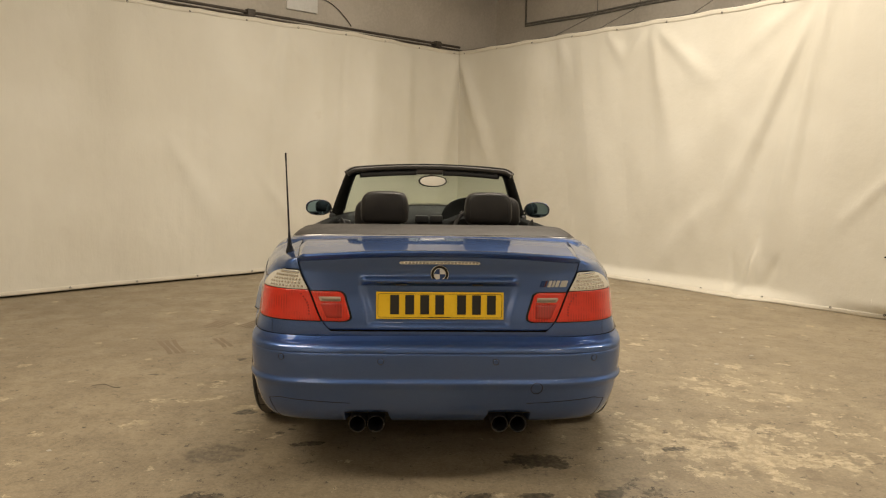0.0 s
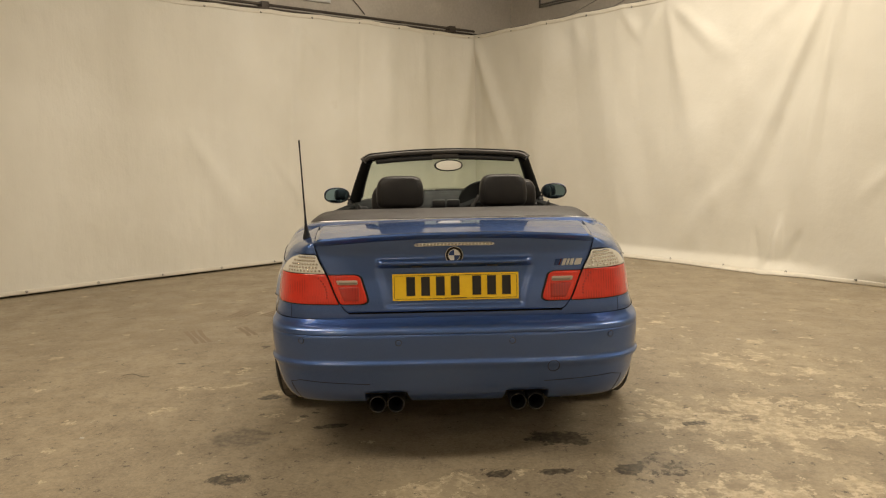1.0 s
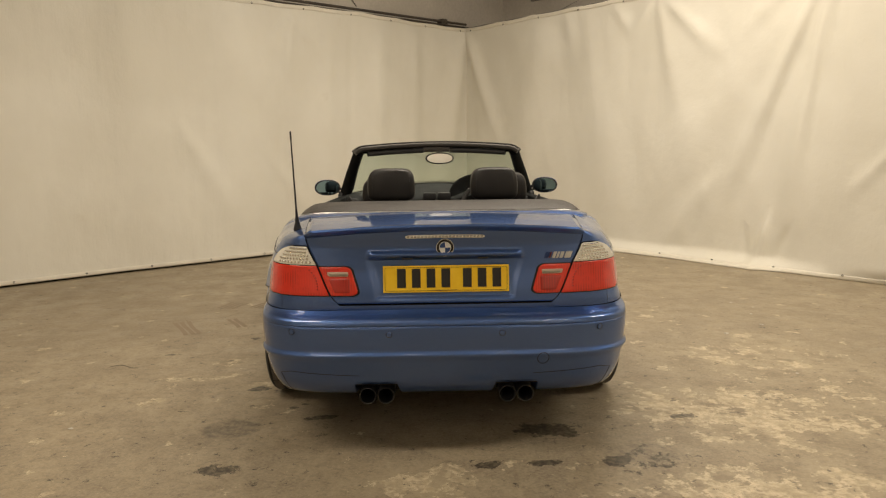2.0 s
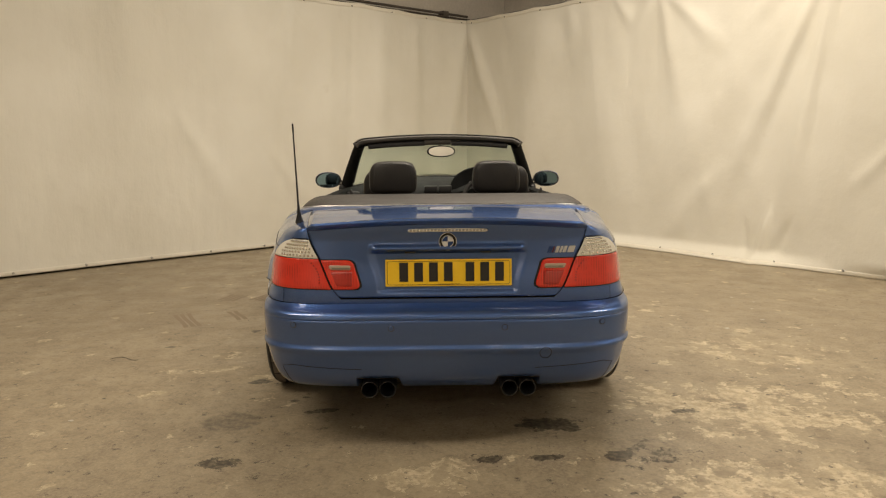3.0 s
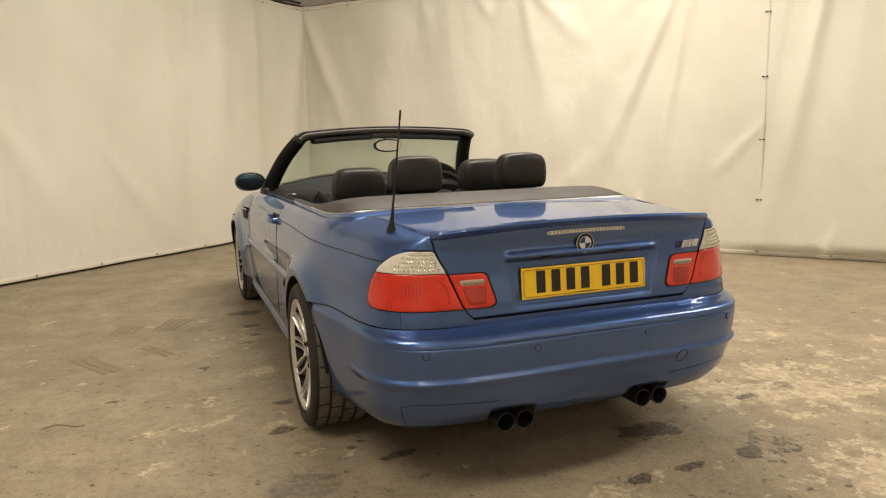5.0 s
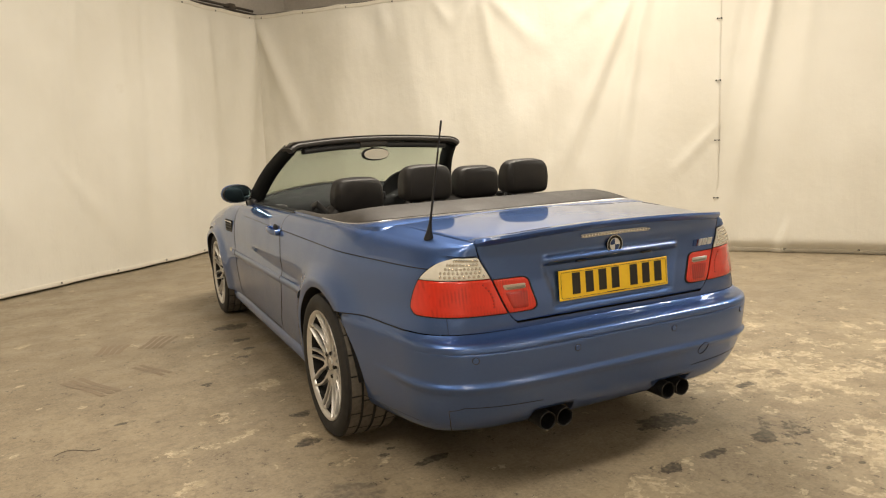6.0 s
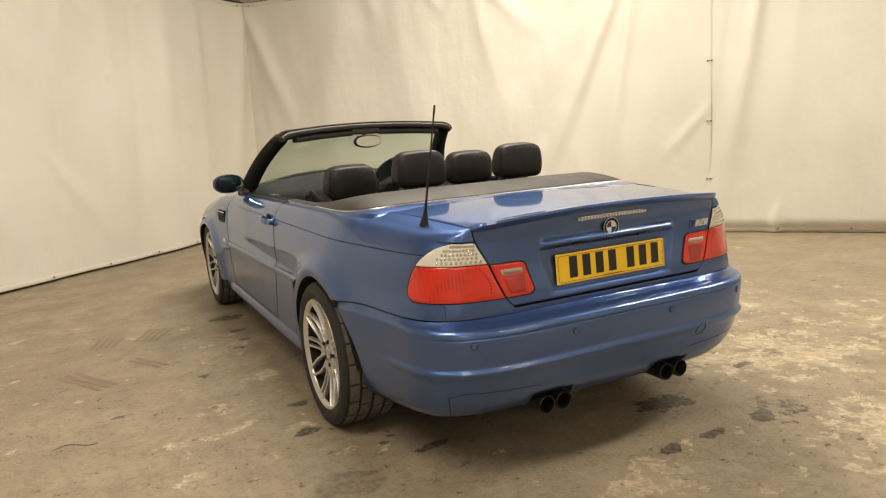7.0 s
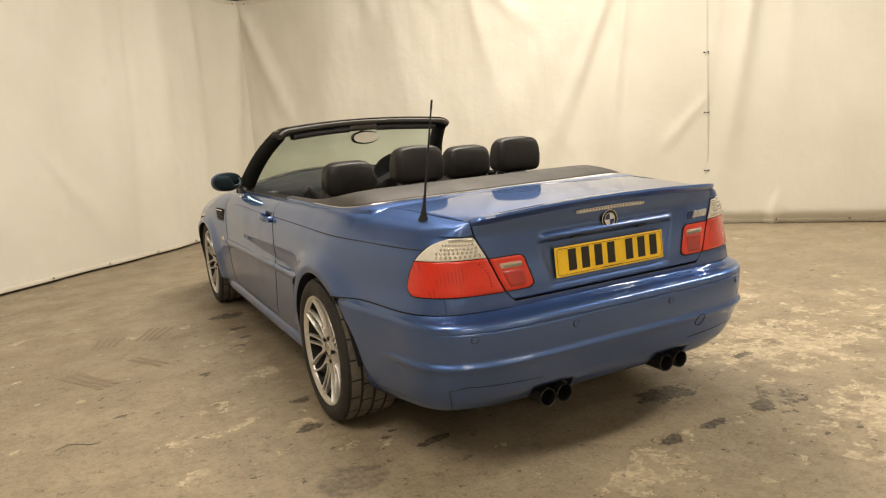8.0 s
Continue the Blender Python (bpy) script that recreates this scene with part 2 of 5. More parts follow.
def make_canvas():
    mat = material("cream_tarpaulin", (0.74, 0.70, 0.60), 0.62, 0, 0, 0.3)
    net = Net(mat)
    p = net.position()
    soft, fine = net.noise(p, 0.7, 4), net.noise(p, 160, 3)
    c = net.mix(net.ramp(soft, 0.3, 0.7), (0.665, 0.637, 0.553), (0.735, 0.712, 0.634))
    smudge = net.ramp(net.noise(p, 2.6, 7, 0.7), 0.62, 0.80, 0.0, 0.28)
    c = net.mix(smudge, c, (0.52, 0.46, 0.36))
    net.colour(c)
    crease = net.noise(p, 3.5, 5, 0.6)
    hang = net.nodes.new("ShaderNodeVectorMath")
    hang.operation = "MULTIPLY"
    net.link(p, hang.inputs[0])
    hang.inputs[1].default_value = (1, 1, 0.16)
    drape = net.noise(hang.outputs[0], 4.5, 6, 0.62)
    rumple = net.math("ABSOLUTE", net.math("SUBTRACT", net.noise(p, 2.2, 5, 0.55), 0.5))
    height = net.math("ADD", net.math("ADD", crease, drape), net.math("MULTIPLY", rumple, -1.2))
    net.bump(net.math("ADD", height, net.math("MULTIPLY", fine, 0.03)), 0.33, 0.02)
    return mat


CONCRETE = make_concrete()
CANVAS = make_canvas()
CREAM_WALL = textured("cream_wall", (0.70, 0.66, 0.57), (0.76, 0.72, 0.63), 1.2, 0.8, 0.2, 25)
BLOCK_WALL = textured("grey_block_wall", (0.47, 0.435, 0.38), (0.57, 0.53, 0.47), 1.5, 0.85, 0.3, 30)
DARK_PIPE = textured("dark_steel_pipe", (0.050, 0.041, 0.033), (0.10, 0.082, 0.066), 12, 0.55, 0.2)
GREY_CABLE = textured("grey_cable", (0.16, 0.15, 0.13), (0.22, 0.21, 0.19), 12, 0.6, 0.1)
LAMP_WHITE = textured("lamp_housing", (0.7, 0.7, 0.68), (0.78, 0.78, 0.76), 5, 0.5, 0.0)
HEM = textured("pale_hem", (0.66, 0.62, 0.53), (0.72, 0.68, 0.58), 6, 0.6, 0.2)

# ---------------------------------------------------------------- building
def table(*pts):
    """A smooth curve without overshoot through a few key values."""
    xs, ys = [p[0] for p in pts], [p[1] for p in pts]
    last = len(xs) - 1

    def slope(k):
        if k in (0, last):
            a, b = (0, 1) if k == 0 else (last - 1, last)
            return (ys[b] - ys[a]) / (xs[b] - xs[a])
        a, b = (ys[k] - ys[k - 1]) / (xs[k] - xs[k - 1]), (ys[k + 1] - ys[k]) / (xs[k + 1] - xs[k])
        return 0 if a * b <= 0 else 2 * a * b / (a + b)

    def value(x):
        if x <= xs[0]:
            return ys[0]
        if x >= xs[-1]:
            return ys[-1]
        i = max(k for k in range(last) if xs[k] <= x)
        h = xs[i + 1] - xs[i]
        t, m0, m1 = (x - xs[i]) / h, slope(i) * h, slope(i + 1) * h
        return (2 * t**3 - 3 * t * t + 1) * ys[i] + (t**3 - 2 * t * t + t) * m0 + (3 * t * t - 2 * t**3) * ys[i + 1] + (t**3 - t * t) * m1

    return value


def smooth(a, b, x):
    t = min(1.0, max(0.0, (x - a) / (b - a)))
    return t * t * (3 - 2 * t)


def lerp(a, b, t):
    return a + (b - a) * t


def steps(a, b, n):
    return [a + (b - a) * i / (n - 1) for i in range(n)]


def part(name, bm, mat, parent=None, label="", sharp=35):
    """Links a bmesh as one mesh object, under a thing or part if given."""
    me = bpy.data.meshes.new(name)
    bm.to_mesh(me)
    bm.free()
    me.materials.append(mat)
    me.polygons.foreach_set("use_smooth", [True] * len(me.polygons))
    me.set_sharp_from_angle(angle=radians(sharp))
    ob = new(name, me)
    if parent is not None:
        ob.parent = parent
    if label:
        ob["label"] = label
    return ob


def thing(name, label, category, group="", kind="", at=(0, 0, 0)):
    ob = new(name)
    ob.location = at
    return tagged(ob, label, category, group, kind)


def add_sheet(bm, grid, out=None, close_u=False, close_v=False):
    """Quads over a grid of points. out: a point that the faces turn away from."""
    rows = [[bm.verts.new(tuple(p)) for p in row] for row in grid]
    n, m = len(rows), len(rows[0])
    faces = []
    for i in range(n if close_u else n - 1):
        for j in range(m if close_v else m - 1):
            quad = [rows[i][j], rows[(i + 1) % n][j], rows[(i + 1) % n][(j + 1) % m], rows[i][(j + 1) % m]]
            try:
                faces.append(bm.faces.new(quad))
            except ValueError:
                pass
    if out is not None:
        total = 0.0
        for f in faces:
            f.normal_update()
            total += f.normal.dot(f.calc_center_median() - Vector(out)) * f.calc_area()
        if total < 0:
            bmesh.ops.reverse_faces(bm, faces=faces)
    return faces


def mirrored(grid):
    return [[(-p[0], p[1], p[2]) for p in row] for row in grid]


CORE = (0, 1.9, 0.5)


def shell(name, grids, mat, parent, label="", thick=0.006, out=CORE, sharp=35, weld=True, rim=True):
    """A panel of one or more sheets, thickened inwards; rim: with dark turned-in edges."""
    bm = bmesh.new()
    for g in grids:
        add_sheet(bm, g, out)
    if weld:
        bmesh.ops.remove_doubles(bm, verts=bm.verts, dist=2e-4)
    if thick and rim:
        bm.normal_update()
        edges = [(e.verts[0].co.copy(), e.verts[1].co.copy(), e.verts[0].normal.copy(), e.verts[1].normal.copy()) for e in bm.edges if e.is_boundary]
        for a, b, na, nb in edges:
            quad = [bm.verts.new(p) for p in (a, b, b - nb * (thick + 0.006), a - na * (thick + 0.006))]
            bm.faces.new(quad).material_index = 1
    ob = part(name, bm, mat, parent, label, sharp)
    if thick and rim:
        ob.data.materials.append(GAP_BLACK)
    elif thick:
        mod = ob.modifiers.new("thickness", "SOLIDIFY")
        mod.thickness, mod.offset = thick, -1
    return ob


def sweep(bm, path, section, up=(0, 0, 1), closed=False, caps=True, scale=None):
    """Runs a closed section (pairs of side, up) along a path."""
    pts = [Vector(p) for p in path]
    rings = []
    for i, p in enumerate(pts):
        a = pts[i - 1] if i or closed else pts[0]
        b = pts[(i + 1) % len(pts)] if i < len(pts) - 1 or closed else pts[-1]
        ahead = (b - a).normalized()
        side = ahead.cross(Vector(up)).normalized()
        above = side.cross(ahead)
        k = scale[i] if scale else 1.0
        rings.append([p + side * (u * k) + above * (v * k) for u, v in section])
    faces = add_sheet(bm, rings, None, closed, True)
    if caps and not closed:
        for ring in (0, -1):
            vs = [v for v in bm.verts if any((v.co - q).length < 1e-7 for q in rings[ring])]
            if len(vs) >= 3:
                bmesh.ops.contextual_create(bm, geom=vs)
    bmesh.ops.recalc_face_normals(bm, faces=bm.faces)
    return faces


def circle(r, n=10):
    return [(r * math.cos(2 * math.pi * i / n), r * math.sin(2 * math.pi * i / n)) for i in range(n)]


def oval(a, b, n=16, power=2.0):
    out = []
    for i in range(n):
        c, s = math.cos(2 * math.pi * i / n), math.sin(2 * math.pi * i / n)
        out.append((a * math.copysign(abs(c) ** (2 / power), c), b * math.copysign(abs(s) ** (2 / power), s)))
    return out


def tube(name, path, r, mat, parent=None, label="", n=8, up=(0, 0, 1), closed=False, scale=None):
    bm = bmesh.new()
    sweep(bm, path, circle(r, n), up, closed, scale=scale)
    return part(name, bm, mat, parent, label)


def box(bm, x0, x1, y0, y1, z0, z1, bevel=0.0, seg=2, turn=None):
    made = bmesh.ops.create_cube(bm, size=1.0)["verts"]
    m = Matrix.Translation(((x0 + x1) / 2, (y0 + y1) / 2, (z0 + z1) / 2)) @ Matrix.Diagonal((x1 - x0, y1 - y0, z1 - z0, 1))
    bmesh.ops.transform(bm, matrix=m, verts=made)
    if bevel:
        edges = list({e for v in made for e in v.link_edges})
        made = list({v for f in bmesh.ops.bevel(bm, geom=edges, offset=bevel, segments=seg, affect="EDGES", profile=0.5)["faces"] for v in f.verts} | {v for v in made if v.is_valid})
    if turn is not None:
        bmesh.ops.transform(bm, matrix=turn, verts=[v for v in made if v.is_valid])
    return bm


def cushion(bm, centre, a, b, c, n1=4.0, n2=4.0, nu=28, nv=18, turn=None, bulge=None):
    """A padded block: a superellipsoid."""
    grid = []
    for i in range(nu):
        th = 2 * math.pi * i / nu
        row = []
        for j in range(nv + 1):
            ph = -math.pi / 2 + math.pi * j / nv
            cp, sp = abs(math.cos(ph)) ** (2 / n2), math.copysign(abs(math.sin(ph)) ** (2 / n2), math.sin(ph))
            ct, st = math.copysign(abs(math.cos(th)) ** (2 / n1), math.cos(th)), math.copysign(abs(math.sin(th)) ** (2 / n1), math.sin(th))
            p = Vector((a * ct * cp, b * st * cp, c * sp))
            if bulge:
                p = bulge(p)
            if turn is not None:
                p = turn @ p
            row.append(Vector(centre) + p)
        grid.append(row)
    faces = add_sheet(bm, grid, centre, True)
    bmesh.ops.remove_doubles(bm, verts=bm.verts, dist=1e-5)
    return faces


def lathe(bm, profile, axis="x", centre=(0, 0, 0), n=48, wave=None, closed=False):
    """Turns a profile of (along, radius) round an axis."""
    grid = []
    for i in range(n):
        th = 2 * math.pi * i / n
        row = []
        for k, (s, r) in enumerate(profile):
            r2 = r + (wave(i, k) if wave else 0)
            c, q = r2 * math.cos(th), r2 * math.sin(th)
            p = {"x": (s, c, q), "y": (c, s, q), "z": (c, q, s)}[axis]
            row.append((p[0] + centre[0], p[1] + centre[1], p[2] + centre[2]))
        grid.append(row)
    faces = add_sheet(bm, grid, None, True, closed)
    bmesh.ops.remove_doubles(bm, verts=bm.verts, dist=1e-6)
    bmesh.ops.recalc_face_normals(bm, faces=bm.faces)
    return faces

# ---------------------------------------------------------------- the hall
CORNER = Vector((0.57, 8.0, 0))
LEFT, RIGHT = Vector((-0.767, -0.642, 0)), Vector((0.63, -0.777, 0))
LEFT_OUT, RIGHT_OUT = Vector((-0.642, 0.767, 0)), Vector((0.777, 0.63, 0))
SPAN, CURTAIN_TOP, ROOF = 15.0, 3.0, 5.0

floor = bmesh.new()
bmesh.ops.create_grid(floor, x_segments=4, y_segments=4, size=16)
floor_ob = part("floor", floor, CONCRETE)
floor_ob.location = (0, -2, 0)
tagged(floor_ob, "worn stained concrete floor with flaking pale patches", "floor", kind="structure")


def slab(name, a, b, z0, z1, out, mat, label, category):
    """A wall of 0.2 m from a to b, its inner face on that line."""
    bm = bmesh.new()
    a, b = Vector(a), Vector(b)
    corners = [a, b, b + out * 0.2, a + out * 0.2]
    lo = [bm.verts.new((p.x, p.y, z0)) for p in corners]
    hi = [bm.verts.new((p.x, p.y, z1)) for p in corners]
    bm.faces.new(lo)
    bm.faces.new(hi)
    for i in range(4):
        bm.faces.new((lo[i], lo[(i + 1) % 4], hi[(i + 1) % 4], hi[i]))
    bmesh.ops.recalc_face_normals(bm, faces=bm.faces)
    return tagged(part(name, bm, mat), label, category, kind="structure")


WALL_CORNER = CORNER + LEFT_OUT * 0.22 + RIGHT_OUT * 1.0
far_l, far_r = WALL_CORNER + LEFT * (SPAN + 1.2), WALL_CORNER + RIGHT * SPAN
slab("wall_west", WALL_CORNER, far_l, 0, ROOF, LEFT_OUT, BLOCK_WALL, "bare grey block wall above the hung tarpaulin", "wall")
slab("wall_east", WALL_CORNER, far_r, 0, ROOF, RIGHT_OUT, BLOCK_WALL, "bare grey block wall behind the hung tarpaulin", "wall")
back = far_l + RIGHT * SPAN
slab("wall_south", far_l, back, 0, ROOF, -RIGHT_OUT, CREAM_WALL, "plain cream-painted wall of the hall", "wall")
slab("wall_north", far_r, back, 0, ROOF, -LEFT_OUT, CREAM_WALL, "plain cream-painted wall of the hall", "wall")
roof = bmesh.new()
corners = [WALL_CORNER, far_l, back, far_r]
lo = [roof.verts.new((p.x, p.y, ROOF)) for p in corners]
hi = [roof.verts.new((p.x, p.y, ROOF + 0.2)) for p in corners]
roof.faces.new(lo)
roof.faces.new(hi)
for i in range(4):
    roof.faces.new((lo[i], lo[(i + 1) % 4], hi[(i + 1) % 4], hi[i]))
bmesh.ops.recalc_face_normals(roof, faces=roof.faces)
tagged(part("ceiling", roof, BLOCK_WALL), "plain pale ceiling of the hall", "ceiling", kind="structure")

# housings for the added lamps, all out of view
for sx, sy, sz, sl, sw, watts, turn, tint in STRIPS:
    lamp_thing = thing("added_ceiling_light", "long white strip light added under the ceiling, out of view", "lamp", "strip lights", at=(sx, sy, sz))
    lamp_thing.rotation_euler = (0, 0, radians(turn))
    bm = bmesh.new()
    box(bm, -sl / 2 - 0.03, sl / 2 + 0.03, -sw / 2 - 0.03, sw / 2 + 0.03, -0.03, 0.05, 0.01)
    part("housing", bm, LAMP_WHITE, lamp_thing)
    for e in (-1, 1):
        bm = bmesh.new()
        sweep(bm, [(e * sl * 0.4, 0, 0.04), (e * sl * 0.4, 0, ROOF - sz)], circle(0.006, 6), (0, 1, 0))
        part("hanger", bm, DARK_PIPE, lamp_thing)


def ridge(s, z, s0, z0, s1, z1, width, height):
    """A soft fold that runs from (s0, z0) to (s1, z1) on the sheet."""
    dx, dz = s1 - s0, z1 - z0
    n2 = dx * dx + dz * dz
    t = ((s - s0) * dx + (z - z0) * dz) / n2
    off = ((s - s0) * dz - (z - z0) * dx) / math.sqrt(n2)
    w = width * (0.5 + 0.8 * min(1, max(0, t)))
    fade = smooth(-0.25, 0.25, t) * (1 - smooth(0.55, 1.3, t))
    return height * fade * math.exp(-((off / w) ** 2))


# folds: start and end along the sheet and up it, width, height
WEST_FOLDS = [
    (0.05, 3.0, 0.55, 0.4, 0.18, 0.045), (2.9, 3.0, 3.1, 1.9, 0.12, 0.04), (1.62, 2.9, 1.75, 0.2, 0.2, 0.035), (2.45, 2.6, 2.55, 0.0, 0.2, 0.040),
    (3.6, 3.0, 3.75, 0.2, 0.4, 0.045), (4.9, 2.9, 4.6, 0.2, 0.4, 0.045), (6.0, 3.0, 6.1, 0.1, 0.5, 0.045), (0.98, 2.9, 1.02, 0.4, 0.16, 0.026),
    (3.05, 2.4, 3.2, 0.1, 0.10, -0.015), (2.1, 2.8, 2.2, 0.3, 0.09, -0.014), (3.0, 2.9, 2.6, 2.5, 0.05, 0.016), (3.0, 2.9, 3.25, 2.4, 0.05, 0.016),
    (3.3, 1.2, 2.6, 0.3, 0.10, 0.018), (4.3, 1.5, 3.7, 0.4, 0.14, 0.022),
]
# the two long folds fan out from one tie and die away towards the floor
EAST_FOLDS = [
    (5.17, 3.05, 4.07, 0.66, 0.11, 0.050), (5.20, 3.05, 4.71, 0.30, 0.10, 0.046), (5.12, 2.95, 4.30, 0.75, 0.075, -0.020), (5.12, 2.6, 4.98, 1.0, 0.06, -0.016),
    (4.62, 0.50, 4.50, -0.1, 0.07, 0.055), (4.85, 0.45, 4.66, 0.0, 0.06, -0.020), (4.35, 0.42, 4.42, -0.1, 0.06, -0.018),
    (2.59, 3.0, 2.86, 2.60, 0.06, 0.022), (3.20, 3.0, 2.93, 2.60, 0.06, 0.022), (2.89, 3.0, 2.89, 2.75, 0.09, -0.018), (3.22, 3.0, 4.00, 2.25, 0.08, 0.026), (3.22, 3.0, 3.55, 1.6, 0.10, 0.022),
    (4.95, 3.0, 4.15, 2.35, 0.10, 0.024), (1.9, 3.0, 2.0, 2.55, 0.09, 0.018), (0.02, 3.0, 0.75, 1.2, 0.12, 0.040), (0.10, 2.9, 0.30, 0.3, 0.11, -0.008),
    (5.45, 3.1, 5.30, 0.2, 0.16, 0.030), (4.6, 2.4, 2.9, 0.3, 0.40, 0.040), (1.5, 2.9, 1.2, 0.4, 0.4, 0.03), (5.85, 1.30, 5.40, 0.80, 0.06, 0.020),
    (4.0, 0.9, 3.3, 0.0, 0.16, 0.030), (2.2, 3.0, 2.5, 1.2, 0.20, 0.018),
]
SEAM = 5.88
# the next sheet shares the last folds before the seam
SOUTH_FOLDS = [(a - SEAM + 0.14, b, c - SEAM + 0.14, d, e, f) for a, b, c, d, e, f in EAST_FOLDS]
SOUTH_FOLDS += [(0.66, 2.9, 0.22, 0.25, 0.10, 0.050), (0.95, 2.9, 0.85, 1.0, 0.10, 0.024), (0.36, 2.6, 0.10, 0.6, 0.07, -0.012), (0.78, 0.30, 0.72, -0.05, 0.05, 0.030), (1.6, 3.0, 1.7, 0.3, 0.25, 0.035), (2.6, 3.0, 2.4, 0.2, 0.4, 0.05)]


def curtain(name, origin, along, inward, s0, s1, folds, label, bow, foot, low, shift=0.0, seed=0.0):
    """A hung sheet with folds, with its hem and eyelets."""
    ob = thing(name, label, "curtain")

    def place(s, z, lift=0.0):
        w = 1.15 * sum(ridge(s, z, *f) for f in folds)
        q = s + shift + seed
        w += 0.014 * noise.noise((q * 1.9, z * 0.35, seed)) + 0.009 * noise.noise((q * 3.6 + z * 0.8, z * 0.9, seed + 5)) + 0.0035 * noise.noise((q * 9, z * 4.5, seed + 9))
        w += 0.012 * math.sin(2.1 * (s + shift) + 0.6) + 0.010 * math.sin(5.3 * (s + shift) + 0.7 * z) * smooth(0, 1.2, z)
        w *= 1 - 0.75 * smooth(2.75, 3.0, z)
        w += bow(s) + lift + foot(s) * (1 - smooth(0.0, 0.16, z)) ** 1.5
        p = origin + along * s + inward * w
        sag = 0.012 * abs(math.sin(math.pi * s / 0.66)) * smooth(2.7, 3.0, z)
        return (p.x, p.y, z - sag)

    n = int((s1 - s0) * 40)
    grid = [[place(s, z) for z in [low + (CURTAIN_TOP - low) * k for k in [*steps(0, 0.07, 9), *steps(0.08, 1, 60)]]] for s in steps(s0, s1, n)]
    shell("cloth", [grid], CANVAS, ob, thick=0.0012, out=tuple(origin - inward * 5), sharp=60, rim=False)
    # doubled hem at the top and the bottom
    for z0, z1, nm in ((low - 0.003, low + 0.04, "bottom_hem"), (2.955, 3.006, "top_hem")):
        shell(nm, [[[place(s, z, 0.003) for z in steps(z0, z1, 4)] for s in steps(s0, s1, n)]], HEM, ob, thick=0.002, out=tuple(origin - inward * 5), rim=False)
    s = s0 + 0.12
    while s < min(s1, s0 + 9):
        for z in (0.045, 2.965):
            c = Vector(place(s, z, 0.007))
            bm = bmesh.new()
            sweep(bm, [c + along * (0.008 * math.cos(a)) + Vector((0, 0, 0.008 * math.sin(a))) for a in steps(0, 2 * math.pi * 11 / 12, 12)], circle(0.0028, 5), tuple(inward), True)
            part("eyelet", bm, DARK_STEEL, ob)
        s += 0.66
    return ob, place


west_bow = table((0, 0), (0.8, 0.0), (1.9, 0.12), (2.6, 0.08), (3.5, 0.02), (6, 0.0), (15, 0))
east_bow = table((0, 0.0), (2.2, 0.02), (3.4, 0.0), (4.6, 0.06), (5.88, 0.20), (7.5, 0.20), (15, 0.1))
west, west_at = curtain("tarpaulin_curtain", CORNER, LEFT, -LEFT_OUT, 0, SPAN, WEST_FOLDS, "cream tarpaulin sheet hung from a dark steel rail", west_bow, table((0, 0), (15, 0.01)), 0.024, seed=31.0)
east, east_at = curtain("tarpaulin_curtain", CORNER, RIGHT, -RIGHT_OUT, 0, SEAM, EAST_FOLDS, "cream tarpaulin sheet with diagonal folds and eyelets", east_bow, table((0, 0.05), (1.6, 0.12), (3.4, 0.12), (4.3, 0.17), (5.0, 0.05), (5.88, -0.07)), 0.006)
south, south_at = curtain("tarpaulin_curtain", CORNER + RIGHT * (SEAM - 0.14), RIGHT, -RIGHT_OUT, 0, SPAN - SEAM + 0.1, SOUTH_FOLDS,
                          "cream tarpaulin sheet laced to its neighbour along a seam", lambda s: east_bow(s + SEAM - 0.14) - 0.0014, lambda s: lerp(-0.07, -0.09, smooth(0.1, 0.8, s)) + 0.03 * math.exp(-(((s - 0.75) / 0.06) ** 2)), 0.006, SEAM - 0.14)

for z in (0.569, 1.161, 1.759, 2.362, 2.93):
    c = Vector(east_at(SEAM - 0.02, z, 0.012))
    bm = bmesh.new()
    sweep(bm, [c - RIGHT * 0.020 + Vector((0, 0, 0.003)), c - RIGHT_OUT * 0.006, c + RIGHT * 0.022 + Vector((0, 0, 0.003))], circle(0.0035, 6))
    for e in (-1, 1):
        lathe(bm, [(-0.003, 0.002), (-0.003, 0.008), (0.003, 0.008), (0.003, 0.002)], "y", c + RIGHT * (0.020 * e), 10)
    tagged(part("lacing_tie", bm, DARK_STEEL), "short dark tie lacing two tarpaulins together", "tie", "ties along the seam")

# dark rail and conduit along the top of the west sheet
for off, z, r, nm, label in ((0.05, 3.028, 0.012, "hanging_rail", "dark steel rail along the top of the sheet"), (0.10, 3.082, 0.017, "conduit_pipe", "dark pipe fixed along the wall")):
    a, b = CORNER + LEFT_OUT * off - LEFT * 0.1, CORNER + LEFT_OUT * off + LEFT * SPAN
    bm = bmesh.new()
    sweep(bm, [(a.x, a.y, z), (b.x, b.y, z)], circle(r, 10))
    tagged(part(nm, bm, DARK_PIPE), label, "pipe")
for s in (0.35, 3.3, 6.4, 9.5):
    a = CORNER + LEFT_OUT * 0.13 + LEFT * s
    bm = bmesh.new()
    box(bm, -0.05, 0.05, -0.05, 0.07, -0.05, 0.045, 0.008, 2, Matrix.Translation((a.x, a.y, 3.07)) @ Matrix.Rotation(math.atan2(LEFT.y, LEFT.x), 4, "Z"))
    tagged(part("pipe_bracket", bm, DARK_PIPE), "dark steel bracket clamping pipes to the wall", "bracket", "pipe brackets")
